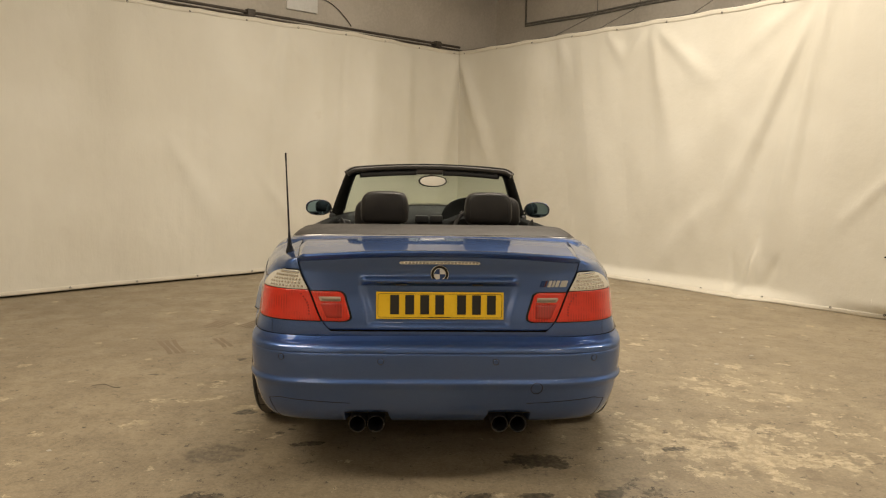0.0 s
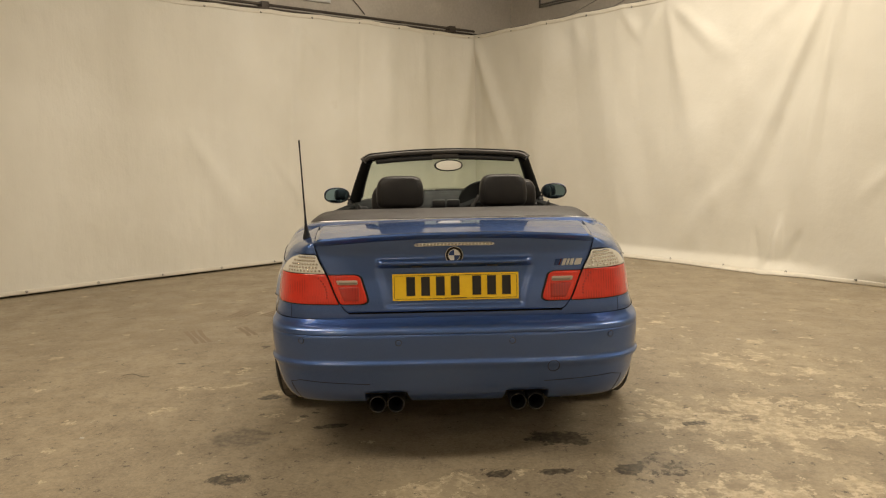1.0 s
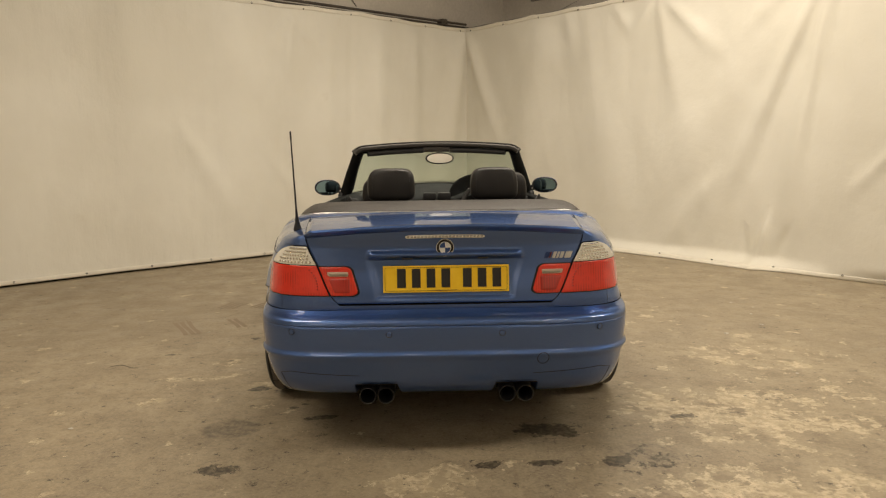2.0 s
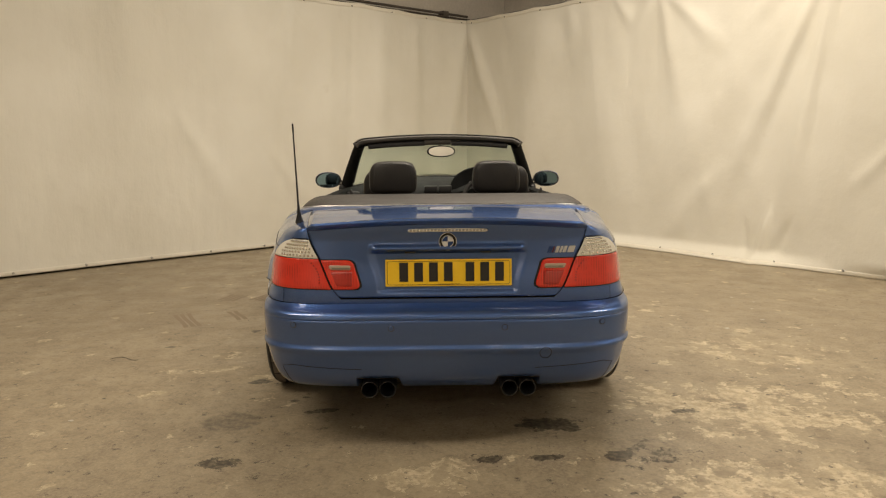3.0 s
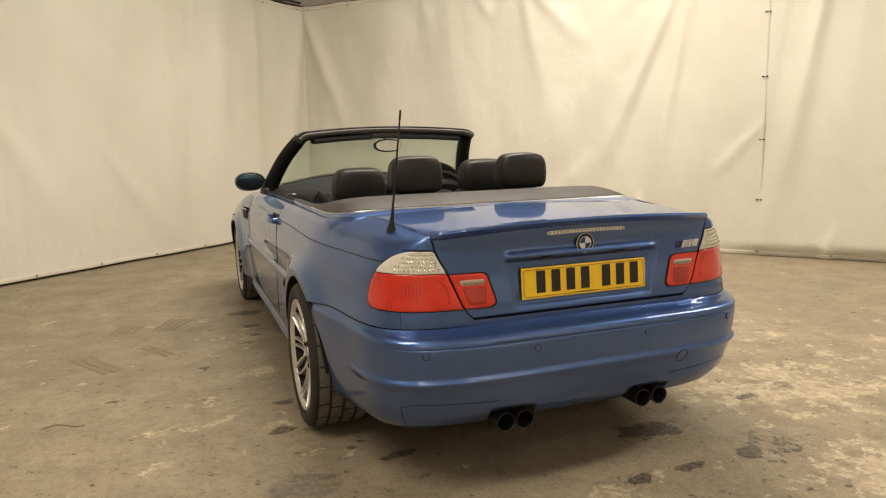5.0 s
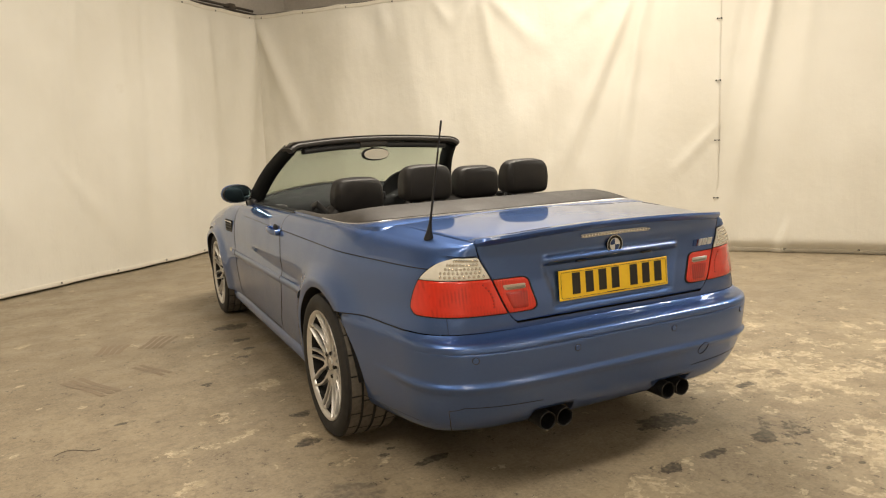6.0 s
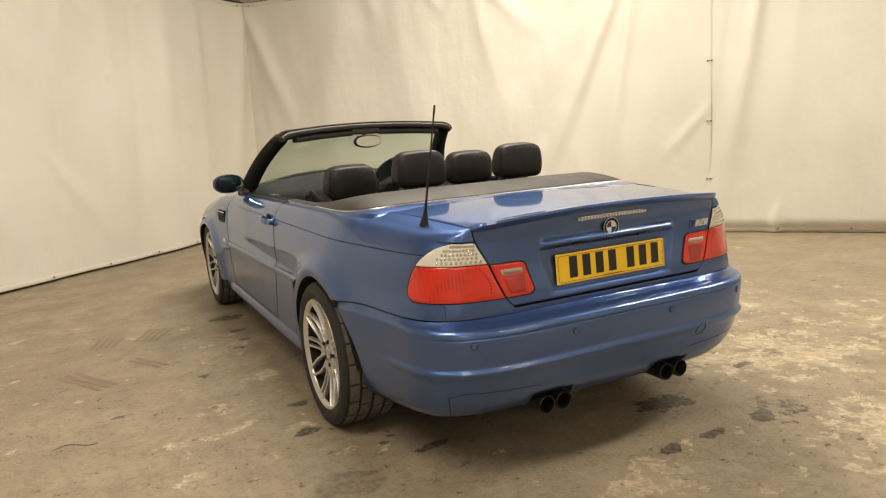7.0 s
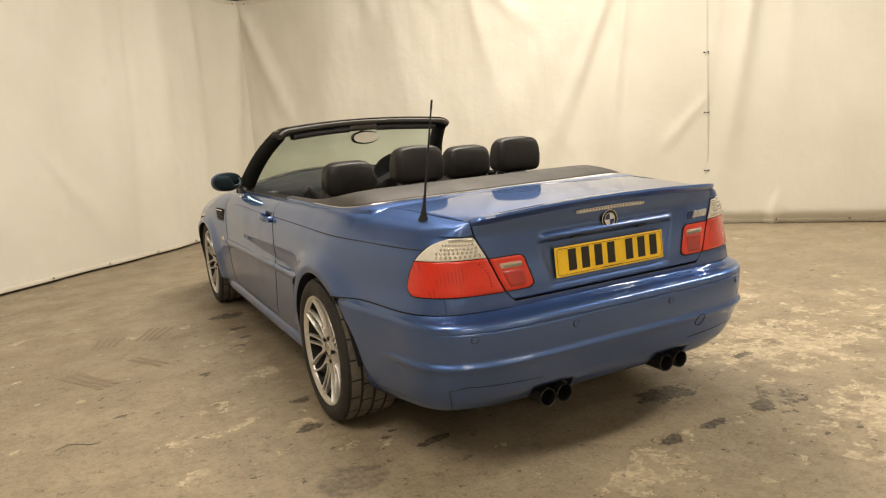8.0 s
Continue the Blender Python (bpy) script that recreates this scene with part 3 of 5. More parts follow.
# thin wire on which the east sheet hangs, and the cable run higher on the wall
a, b = CORNER + RIGHT_OUT * 0.02, CORNER + RIGHT * SPAN + RIGHT_OUT * 0.02
bm = bmesh.new()
sweep(bm, [(a.x, a.y, 3.008), (b.x, b.y, 3.008)], circle(0.006, 6))
tagged(part("hanging_wire", bm, GREY_CABLE), "thin steel wire carrying the tarpaulin", "wire")
base = CORNER + RIGHT_OUT * 0.985
for dz in (0, 0.035):
    a, b = base + RIGHT * 0.40, base + RIGHT * 9
    bm = bmesh.new()
    sweep(bm, [(a.x, a.y, ROOF - 0.02), (a.x, a.y, 3.44 + dz), *[(base.x + RIGHT.x * s, base.y + RIGHT.y * s, 3.44 + dz + 0.008 * math.sin(3 * s)) for s in steps(0.42, 9, 40)]], circle(0.013, 8), tuple(RIGHT_OUT))
    tagged(part("cable", bm, GREY_CABLE), "grey cable run along the bare wall", "cable", "cables")
for s in (1.72, 2.4, 3.6, 4.3):
    q = base + RIGHT * s
    e = CORNER + RIGHT * (s + 0.12 * math.sin(9 * s)) + RIGHT_OUT * 0.02
    bm = bmesh.new()
    sweep(bm, [(q.x, q.y, 3.9), (q.x, q.y, 3.44), (e.x, e.y, 3.0)], circle(0.006, 6), tuple(RIGHT))
    tagged(part("tie_cord", bm, GREY_CABLE), "thin cord tying the sheet up to the wall", "cord", "tie cords")
# a pale panel and a drooping lead on the bare wall
q = CORNER + LEFT_OUT * 0.19 + LEFT * 2.55
bm = bmesh.new()
box(bm, -0.22, 0.22, -0.02, 0.02, 0, 0.7, 0.006, 2, Matrix.Translation((q.x, q.y, 3.22)) @ Matrix.Rotation(math.atan2(LEFT.y, LEFT.x), 4, "Z"))
tagged(part("wall_panel", bm, LAMP_WHITE), "pale flat board fixed to the bare wall", "panel")
bm = bmesh.new()
sweep(bm, [CORNER + LEFT_OUT * 0.19 + LEFT * (2.3 - 0.5 * t) + Vector((0, 0, 3.42 - 0.28 * t * t)) for t in steps(0, 1, 12)], circle(0.006, 6))
tagged(part("loose_lead", bm, DARK_PIPE), "thin dark lead drooping down the wall", "cable")

# ---------------------------------------------------------------- the car: its surface
YC = 0.75  # where the rounded tail meets the straight flank
REAR_HUB, FRONT_HUB = (0.98, 0.322), (3.71, 0.322)
ARCH = 0.352
W_TAIL = table((0.15, 0.755), (0.25, 0.795), (0.35, 0.804), (0.45, 0.809), (0.55, 0.809), (0.62, 0.801), (0.70, 0.780), (0.80, 0.769), (0.85, 0.753), (0.885, 0.732), (0.95, 0.68))
W_FLANK = table((0.15, 0.77), (0.25, 0.838), (0.35, 0.853), (0.45, 0.864), (0.55, 0.868), (0.62, 0.868), (0.70, 0.866), (0.80, 0.855), (0.85, 0.838), (0.885, 0.808), (0.95, 0.74))
R_TAIL = table((0.55, 0.10), (0.65, 0.075), (0.69, 0.077), (0.80, 0.090), (0.88, 0.092), (0.93, 0.078), (0.96, 0.070))
W_BUMP = table((0.20, 0.70), (0.235, 0.748), (0.27, 0.775), (0.37, 0.802), (0.45, 0.812), (0.54, 0.817), (0.575, 0.817), (0.60, 0.813), (0.626, 0.803))
R_BUMP = table((0.20, 0.20), (0.235, 0.138), (0.27, 0.100), (0.31, 0.066), (0.37, 0.037), (0.42, 0.021), (0.46, 0.013), (0.50, 0.008),
               (0.566, 0.003), (0.570, 0.006), (0.574, 0.002), (0.586, 0.003), (0.594, 0.008), (0.601, 0.018), (0.607, 0.033), (0.613, 0.050), (0.619, 0.065), (0.626, 0.080))
NOSE_DROP = table((2.9, 0.0), (3.3, 0.028), (3.6, 0.07), (4.1, 0.17), (4.49, 0.32))

# a quarter of a superellipse of power 5.8, by its length
_t = np.linspace(0, math.pi / 2, 4001)
_X, _Y = np.sin(_t) ** 0.345, np.cos(_t) ** 0.345
_L = np.concatenate([[0], np.cumsum(np.hypot(np.diff(_X), np.diff(_Y)))])
_L /= _L[-1]
# and one of power 5.4 for the squarer bumper
_X5, _Y5 = np.sin(_t) ** 0.37, np.cos(_t) ** 0.37
_L5 = np.concatenate([[0], np.cumsum(np.hypot(np.diff(_X5), np.diff(_Y5)))])
_L5 /= _L5[-1]


def tail_xy(u):
    return float(np.interp(u, _L, _X)), float(np.interp(u, _L, _Y))


def bulge(y, z, cy, amount):
    r = math.hypot(y - cy, z - 0.322)
    return amount * math.exp(-(((r - 0.375) / 0.075) ** 2)) * (1 - smooth(0.70, 0.82, z))


def width(y, z):
    k = smooth(0.22, 0.95, y)
    w = lerp(W_TAIL(z), W_FLANK(z), k) + bulge(y, z, REAR_HUB[0], 0.036) + bulge(y, z, FRONT_HUB[0], 0.026)
    w += 0.024 * smooth(2.95, 3.45, y)
    # shallow hollow above the rubbing strip
    w -= 0.007 * math.exp(-(((z - 0.64) / 0.03) ** 2)) * smooth(1.25, 1.5, y) * (1 - smooth(2.7, 3.1, y))
    if y > 3.85:
        w *= (1 - min(0.999, (y - 3.85) / 0.66) ** 3) ** (1 / 3)
    return w


def body(u, z):
    """The left flank and tail: u runs 0 to 1 round the tail from its middle, then in metres along the flank."""
    if u <= 1:
        X, Y = tail_xy(u)
        y = YC - (YC - R_TAIL(z)) * Y
        return Vector((-width(y, z) * X, y, z))
    y = YC + u - 1
    return Vector((-width(y, z), y, z - NOSE_DROP(y) * smooth(0.5, 0.9, z)))


def bumper(u, z):
    X, Y = float(np.interp(min(u, 1), _L5, _X5)), float(np.interp(min(u, 1), _L5, _Y5))
    y = YC - (YC - R_BUMP(z)) * Y + max(0, u - 1)
    lip = 0.011 * math.exp(-(((z - 0.446) / (0.011 if z > 0.446 else 0.022)) ** 2)) * (1 - smooth(0.55, 0.85, u))
    return Vector((-(W_BUMP(z) + 0.064 * smooth(0.30, 0.78, y) + lip * X) * X, y - lip * Y, z))


def tail_u(x, z, fn=body):
    """The u at which the tail has that |x|."""
    lo, hi = 0.0, 1.0
    for _ in range(30):
        mid = (lo + hi) / 2
        if -fn(mid, z).x < abs(x):
            lo = mid
        else:
            hi = mid
    return lo


def flank_u(y, z, fn=body):
    if y >= YC:
        return 1 + y - YC
    lo, hi = 0.0, 1.0
    for _ in range(30):
        mid = (lo + hi) / 2
        if fn(mid, z).y < y:
            lo = mid
        else:
            hi = mid
    return lo


def out_of(fn, u, z, h):
    """A point h metres proud of a surface."""
    e = 1e-3
    p = fn(u, z)
    n = (fn(u + e, z) - fn(max(0, u - e), z)).cross(fn(u, z + e) - fn(u, z - e))
    n.normalize()
    if n.dot(p - Vector((0, max(p.y, YC), z))) < 0:
        n = -n
    return p + n * h


# height of the deck, and the line at which flanks end and deck begins
def deck(x, y):
    s = smooth(0.0, 0.78, y)
    q = min(1.0, max(0.0, (y - 0.12) / 0.54))
    return 0.9625 + 0.0125 * (1 - (1 - q) ** 2) - lerp(0.0255, 0.018, s) * abs(x / lerp(0.58, 0.64, s)) ** 2.4


LID_SIDE = table((0.10, 0.577), (0.14, 0.581), (0.35, 0.608), (0.69, 0.644))
WING_EDGE = table((1.83, 0.756), (2.95, 0.752), (3.4, 0.715), (4.0, 0.60), (4.49, 0.20))


def EDGE_X(y):
    """Half the width between the flanks: boot lid, then the well of the folded roof, then the cabin."""
    if y < 0.673:
        return LID_SIDE(y)
    if y < 1.83:
        return max(0.644, 0.756 * max(0.0, 1 - ((1.83 - y) / 1.17) ** 12.5) ** (1 / 12.5))
    return WING_EDGE(y)


EDGE_Z = table((0.14, 0.937), (0.35, 0.946), (0.62, 0.957), (0.69, 0.954), (0.745, 0.950), (0.85, 0.945), (1.0, 0.941), (1.19, 0.937), (1.75, 0.928), (2.95, 0.905), (3.6, 0.865), (4.1, 0.765), (4.49, 0.60))
GAP_X = table((0.60, 0.44), (0.648, 0.440), (0.66, 0.456), (0.69, 0.478), (0.807, 0.528), (0.885, 0.566), (0.938, 0.579), (0.96, 0.581))
FOLD_X = table((0.14, 0.655), (0.31, 0.667), (0.53, 0.690), (0.75, 0.722), (1.05, 0.745), (1.3, 0.758), (1.83, 0.762), (2.95, 0.757), (3.4, 0.720), (4.0, 0.605), (4.49, 0.21))
FOLD_Z = table((0.14, 0.925), (0.5, 0.931), (0.75, 0.936), (1.05, 0.934), (1.3, 0.932), (1.75, 0.9265), (2.95, 0.9035), (3.6, 0.8635), (4.1, 0.7635), (4.49, 0.598))
SHOULDER = 0.86


def shoulder(u, n=13, start=SHOULDER):
    """From the flank's top over the shoulder to the deck's edge."""
    p0 = body(u, start)
    y = max(p0.y, 0.145)
    end = Vector((-EDGE_X(y), y if u > 1 else max(p0.y, 0.145), EDGE_Z(y)))
    below = body(u, start - 0.02)
    rise = (p0 - below).normalized()
    # a crease that fades out beside the cabin
    fx = min(max(FOLD_X(y), -end.x + 0.004), -end.x + 0.55 * max(0.004, abs(p0.x) - abs(end.x)))
    fold = Vector((-fx, end.y, min(FOLD_Z(y), end.z - 0.001)))
    reach = (fold - p0).length
    c1 = p0 + rise * reach * 0.36
    c2 = fold + Vector((-0.38, 0, lerp(-0.14, -0.04, smooth(0.35, 0.85, y)))) * reach
    out = []
    for i in range(1, n - 1):
        t = i / (n - 2)
        out.append((1 - t) ** 3 * p0 + 3 * (1 - t) ** 2 * t * c1 + 3 * (1 - t) * t * t * c2 + t**3 * fold)
    return out + [fold.lerp(end, 0.12) + Vector((0, 0, 0.0012)), fold.lerp(end, 0.5) + Vector((0, 0, 0.001)), end]


def arch_low(y, hub, low):
    d = abs(y - hub[0])
    return max(low, hub[1] + math.sqrt(ARCH**2 - d * d)) if d < ARCH else low


def columns(us, low, n=26, inner=None, top=True):
    """A sheet of columns over the flank, from low(u) to the shoulder and over it."""
    grid = []
    for u in us:
        z0 = low(u)
        col = [body(max(u, inner(z)) if inner else u, z) for z in steps(z0, SHOULDER, n)]
        grid.append(col + (shoulder(u) if top else []))
    return grid


def both(name, grids, mat, parent, label="", thick=0.006):
    """The same panel on both flanks, as two parts."""
    made = [shell(name, grids, mat, parent, label, thick), shell(name, [mirrored(g) for g in grids], mat, parent, label, thick)]
    return made


car = thing("convertible_car", "blue metallic two-door convertible with its roof folded away", "car")
car.rotation_euler = (0, 0, radians(-0.35))

# ---- flanks
BUMP_TOP = table((0.0, 0.626), (0.55, 0.622), (0.8, 0.624), (1.0, 0.612), (1.06, 0.602))
DOOR_REAR = table((0.25, 1.90), (0.33, 1.885), (0.40, 1.83), (0.55, 1.765), (0.655, 1.745), (0.75, 1.755), (0.85, 1.80), (0.93, 1.83))
DOOR_FRONT = 3.02


def rear_low(u):
    y = body(u, 0.62).y
    if y < REAR_HUB[0] - 0.2:
        return BUMP_TOP(u) + 0.003
    return arch_low(y, REAR_HUB, 0.262)


# tail corner: between the boot gap and the flank
tail_us = sorted({*steps(0, 1, 34), *steps(0.87, 0.99, 25)})
grid = []
for t in tail_us:
    z_base = BUMP_TOP(lerp(0.55, 1, t)) + 0.003 if t < 1 else rear_low(1.0)
    col = []
    start = lerp(0.892, SHOULDER, smooth(0.5, 0.95, t))
    for z in steps(z_base, start, 26):
        u0 = tail_u(GAP_X(z) + 0.002, z)
        col.append(body(lerp(u0, 1.0, t), z))
    ue = lerp(tail_u(GAP_X(start) + 0.002, start), 1.0, t)
    over = shoulder(ue, start=start)
    # the first columns keep to the lid's shut line
    near = 1 - smooth(0, 0.20, t)
    line = [body(tail_u(GAP_X(z) + 0.002, z), z) for z in steps(start, deck(0.58, 0.13), len(over) + 1)[1:]]
    grid.append(col + [p.lerp(Vector((min(p.x, q.x) if i < len(over) - 1 else q.x, q.y, q.z)) if t else q, near) for i, (p, q) in enumerate(zip(over, line))])
flank = columns([1 + (y - YC) for y in (0.75, 0.755, 0.758, 0.762, 0.77, 0.78, *steps(0.80, 1.30, 40), *[REAR_HUB[0] + ARCH - d for d in (0.018, 0.012, 0.007, 0.003, 0.001)], REAR_HUB[0] + ARCH + 0.0005, *steps(1.345, 1.74, 14))], rear_low)
rest = []
for t in steps(0, 1, 8):
    col = []
    for z in steps(0.262, SHOULDER, 26):
        col.append(body(lerp(1 + 1.74 - YC, 1 + DOOR_REAR(z) - 0.0025 - YC, t), z))
    rest.append(col + shoulder(lerp(1 + 1.74 - YC, 1 + DOOR_REAR(0.9) - 0.0025 - YC, t)))
both("quarter_panel", [grid, flank, rest], PAINT, car)

# strip of body between boot lid and bumper
us = [tail_u(x, 0.64) for x in steps(0, 0.446, 24)]
half = [[body(u, z) for z in steps(BUMP_TOP(u) - 0.01, 0.644, 5)] for u in us]
shell("rear_panel", [half, mirrored(half)], PAINT, car)

door = []
for t in steps(0, 1, 34):
    col = []
    for z in steps(0.262, SHOULDER, 24):
        col.append(body(1 + lerp(DOOR_REAR(z) + 0.0025, DOOR_FRONT, t) - YC, z))
    door.append(col + shoulder(1 + lerp(DOOR_REAR(0.9) + 0.0025, DOOR_FRONT, t) - YC))
doors = both("door", [door], PAINT, car)


def front_low(u):
    return arch_low(YC + u - 1, FRONT_HUB, 0.262)


ys = [*steps(DOOR_FRONT + 0.005, 3.355, 12), *[FRONT_HUB[0] - ARCH + d for d in (-0.0005, 0.001, 0.003, 0.007, 0.012, 0.018)], *steps(3.40, 4.03, 34), *[FRONT_HUB[0] + ARCH - d for d in (0.02, 0.01, 0.004, 0.001)], *steps(4.064, 4.30, 12)]
both("front_wing", [columns([1 + y - YC for y in ys], front_low)], PAINT, car)
nose = columns([1 + y - YC for y in steps(4.303, 4.505, 16)], lambda u: 0.20)
cap = [[lerp(a, Vector((-a.x, a.y, a.z)), t) + Vector((0, 0.03 * math.sin(math.pi * t), 0)) for t in steps(0, 1, 8)] for a in nose[-1]]
shell("front_bumper", [nose, mirrored(nose), cap], PAINT, car)
bonnet = []
for y in steps(3.12, 4.46, 30):
    row = []
    for t in steps(-1, 1, 25):
        x = EDGE_X(y) * t
        back = 0.17 * (1 - t * t) * (1 - smooth(3.12, 3.5, y))
        row.append((x, y + back, EDGE_Z(y) - 0.004 + 0.075 * (1 - t * t) * (1 - 0.5 * smooth(3.8, 4.4, y))))
    bonnet.append(row)
shell("bonnet", [bonnet], PAINT, car)

# sills
sill = []
for y in steps(1.34, 3.35, 30):
    k = smooth(1.34, 1.40, y) * (1 - smooth(3.29, 3.35, y))
    sill.append([(-0.70, y, 0.172), (-0.79, y, 0.170), (-0.825, y, 0.178), (-0.842 - 0.005 * k, y, 0.200), (-0.845 - 0.005 * k, y, 0.225), (-0.840, y, 0.244), (-0.836, y, 0.258)])
both("side_sill", [sill], PAINT, car)

# rubbing strips along the flanks: on the quarter panel and on the door
for y0, y1 in ((1.30, 1.757), (1.763, 3.016), (3.028, 3.10)):
    for side in (-1, 1):
        grid = []
        for y in steps(y0, y1, max(4, int((y1 - y0) * 20))):
            z = lerp(0.588, 0.562, (y - 1.3) / 1.75)
            row = [Vector((-width(y, z + dz) - h, y, z + dz)) for dz, h in ((-0.021, -0.002), (-0.019, 0.006), (-0.006, 0.010), (0.008, 0.010), (0.019, 0.005), (0.022, -0.002))]
            grid.append([(p.x * -side, p.y, p.z) for p in row])
        shell("rubbing_strip", [grid], PAINT, car, thick=0.004)
for side in (-1, 1):
    bm = bmesh.new()
    box(bm, -0.006, 0.006, -0.004, 0.004, -0.016, 0.016, 0.002, 1, Matrix.Translation((side * 0.888, 1.302, 0.588)))
    part("strip_end", bm, BLACK_PLASTIC, car)


# swage line along the flank: a black thread painting the shade of the crease
def surface_line(name, fn, pairs, r, mat, parent, lift=0.0, label="", mirror=False):
    path = [out_of(fn, u, z, lift) for u, z in pairs]
    if mirror:
        path = [Vector((-p.x, p.y, p.z)) for p in path]
    return tube(name, path, r, mat, parent, label, 6, up=(0.3, 0.2, 1))


SWAGE = [(flank_u(y, 0.85), lerp(0.848, 0.842, smooth(0.2, 3.0, y))) for y in steps(0.222, 1.79, 40)]
for m in (False, True):
    surface_line("swage_shade", body, SWAGE, 0.0022, GAP_BLACK, car, 0.0, mirror=m)
    surface_line("swage_shade", body, [(1 + y - YC, 0.842) for y in steps(2.02, 2.75, 16)], 0.0014, GAP_BLACK, car, 0.0, mirror=m)
    # shut lines of the door: its rear edge, its foot and its front edge
    surface_line("shut_line", body, [(1 + DOOR_REAR(z) - YC, z) for z in steps(0.30, 0.86, 30)], 0.0028, GAP_BLACK, car, -0.0006, mirror=m)
    surface_line("shut_line", body, [(1 + y - YC, 0.272) for y in steps(1.93, 3.00, 30)], 0.0022, GAP_BLACK, car, -0.0006, mirror=m)
    surface_line("shut_line", body, [(1 + DOOR_FRONT + 0.0025 - YC, z) for z in steps(0.28, 0.86, 24)], 0.0024, GAP_BLACK, car, -0.0006, mirror=m)

# ---- rear bumper
def bump_low(u):
    p = bumper(u, 0.3)
    z = lerp(0.258, 0.222, smooth(0.40, 0.80, u))
    x = -p.x
    z += 0.052 * smooth(0.195, 0.208, x) * (1 - smooth(0.382, 0.395, x)) * (1 if u < 0.7 else 0)
    return z


def bump_end(z):
    d = z - REAR_HUB[1]
    return 1 + REAR_HUB[0] - math.sqrt(max(0.0, ARCH**2 - d * d)) - YC


cols = sorted({*steps(0, 0.80, 60), *[tail_u(x, 0.3, bumper) for x in (0.194, 0.198, 0.202, 0.206, 0.21, 0.38, 0.384, 0.388, 0.392, 0.396)]})
ridges = [0.418, 0.424, 0.430, 0.436, 0.441, 0.447, 0.452, 0.458, 0.464, 0.470, 0.478, 0.5660, 0.5680, 0.5700, 0.5720, 0.5740, 0.590, 0.594, 0.598, 0.602, 0.606, 0.610]
half = []
for u in cols + [lerp(0.8, 1.0, t) for t in steps(0, 1, 20)][1:]:
    lo_z, hi_z = bump_low(u), BUMP_TOP(u)
    zs = sorted([*steps(lo_z, hi_z, 24), *ridges])
    col = []
    for z in zs:
        ue = u if u <= 0.8 else lerp(0.8, bump_end(z), (u - 0.8) / 0.2)
        col.append(bumper(ue, z).lerp(body(ue, z), smooth(0.600, 0.625, z)))
    lip = col[0]
    col = [lip + Vector((-lip.x * 0.05, 0.05, 0.004)), lip + Vector((-lip.x * 0.012, 0.012, -0.004))] + col
    half.append(col)
rear_bumper = shell("rear_bumper", [half, mirrored(half)], PAINT, car, thick=0.008, sharp=75)

for x, z in ((-0.634, 0.548), (-0.234, 0.538), (0.228, 0.538), (0.634, 0.548)):
    u = tail_u(x, z, bumper)
    c, q = out_of(bumper, u, z, 0.0), out_of(bumper, u, z, 1.0)
    n = (q - c).normalized()
    if x > 0:
        c, n = Vector((-c.x, c.y, c.z)), Vector((-n.x, n.y, n.z))
    turn = n.to_track_quat("Y", "Z").to_matrix().to_4x4()
    bm = bmesh.new()
    lathe(bm, [(0.0, 0.0), (0.0035, 0.0), (0.0035, 0.0095), (0.0005, 0.0115)], "y", n=20)
    bmesh.ops.transform(bm, matrix=Matrix.Translation(c) @ turn, verts=bm.verts)
    sensor = part("parking_sensor", bm, PAINT, car)
    bm = bmesh.new()
    lathe(bm, [(-0.002, 0.0112), (0.0018, 0.0112), (0.0018, 0.0132), (-0.002, 0.0132)], "y", n=20, closed=True)
    bmesh.ops.transform(bm, matrix=Matrix.Translation(c) @ turn, verts=bm.verts)
    part("ring", bm, BLACK_PLASTIC, sensor)

# shut line between bumper and flank, from the corner to the arch
for m in (False, True):
    surface_line("bumper_joint", body, [(u, BUMP_TOP(u) + 0.0015) for u in steps(0.62, 1.03, 40)], 0.0026, GAP_BLACK, car, 0.0006, mirror=m)
# cover of the towing eye
tube("towing_cover", [Vector((0.398 + 0.024 * math.cos(a), 0.0, 0.425 + 0.026 * math.sin(a))) + Vector((0, bumper(tail_u(0.398 + 0.024 * math.cos(a), 0.425, bumper), 0.425 + 0.026 * math.sin(a)).y - 0.0005, 0)) for a in steps(0, 2 * math.pi * 23 / 24, 24)], 0.0014, GAP_BLACK, car, n=5, up=(0, 1, 0), closed=True)

# seams of the lower bumper
for m in (False, True):
    pairs = [(tail_u(lerp(0.668, 0.676, t), 0.26, bumper), lerp(0.255, 0.352, t)) for t in steps(0, 1, 10)]
    pairs += [(tail_u(0.668, 0.36, bumper), 0.362), (tail_u(0.655, 0.365, bumper), 0.367)]
    pairs += [(tail_u(x, 0.36, bumper), lerp(0.367, 0.352, (0.64 - x) / 0.3)) for x in steps(0.64, 0.36, 16)]
    surface_line("bumper_seam", bumper, pairs, 0.0018, GAP_BLACK, car, -0.0006, mirror=m)
    surface_line("bumper_seam", bumper, [(lerp(tail_u(0.68, 0.28, bumper), 0.97, t), lerp(0.285, 0.275, t)) for t in steps(0, 1, 14)], 0.0012, GAP_BLACK, car, -0.0006, mirror=m)

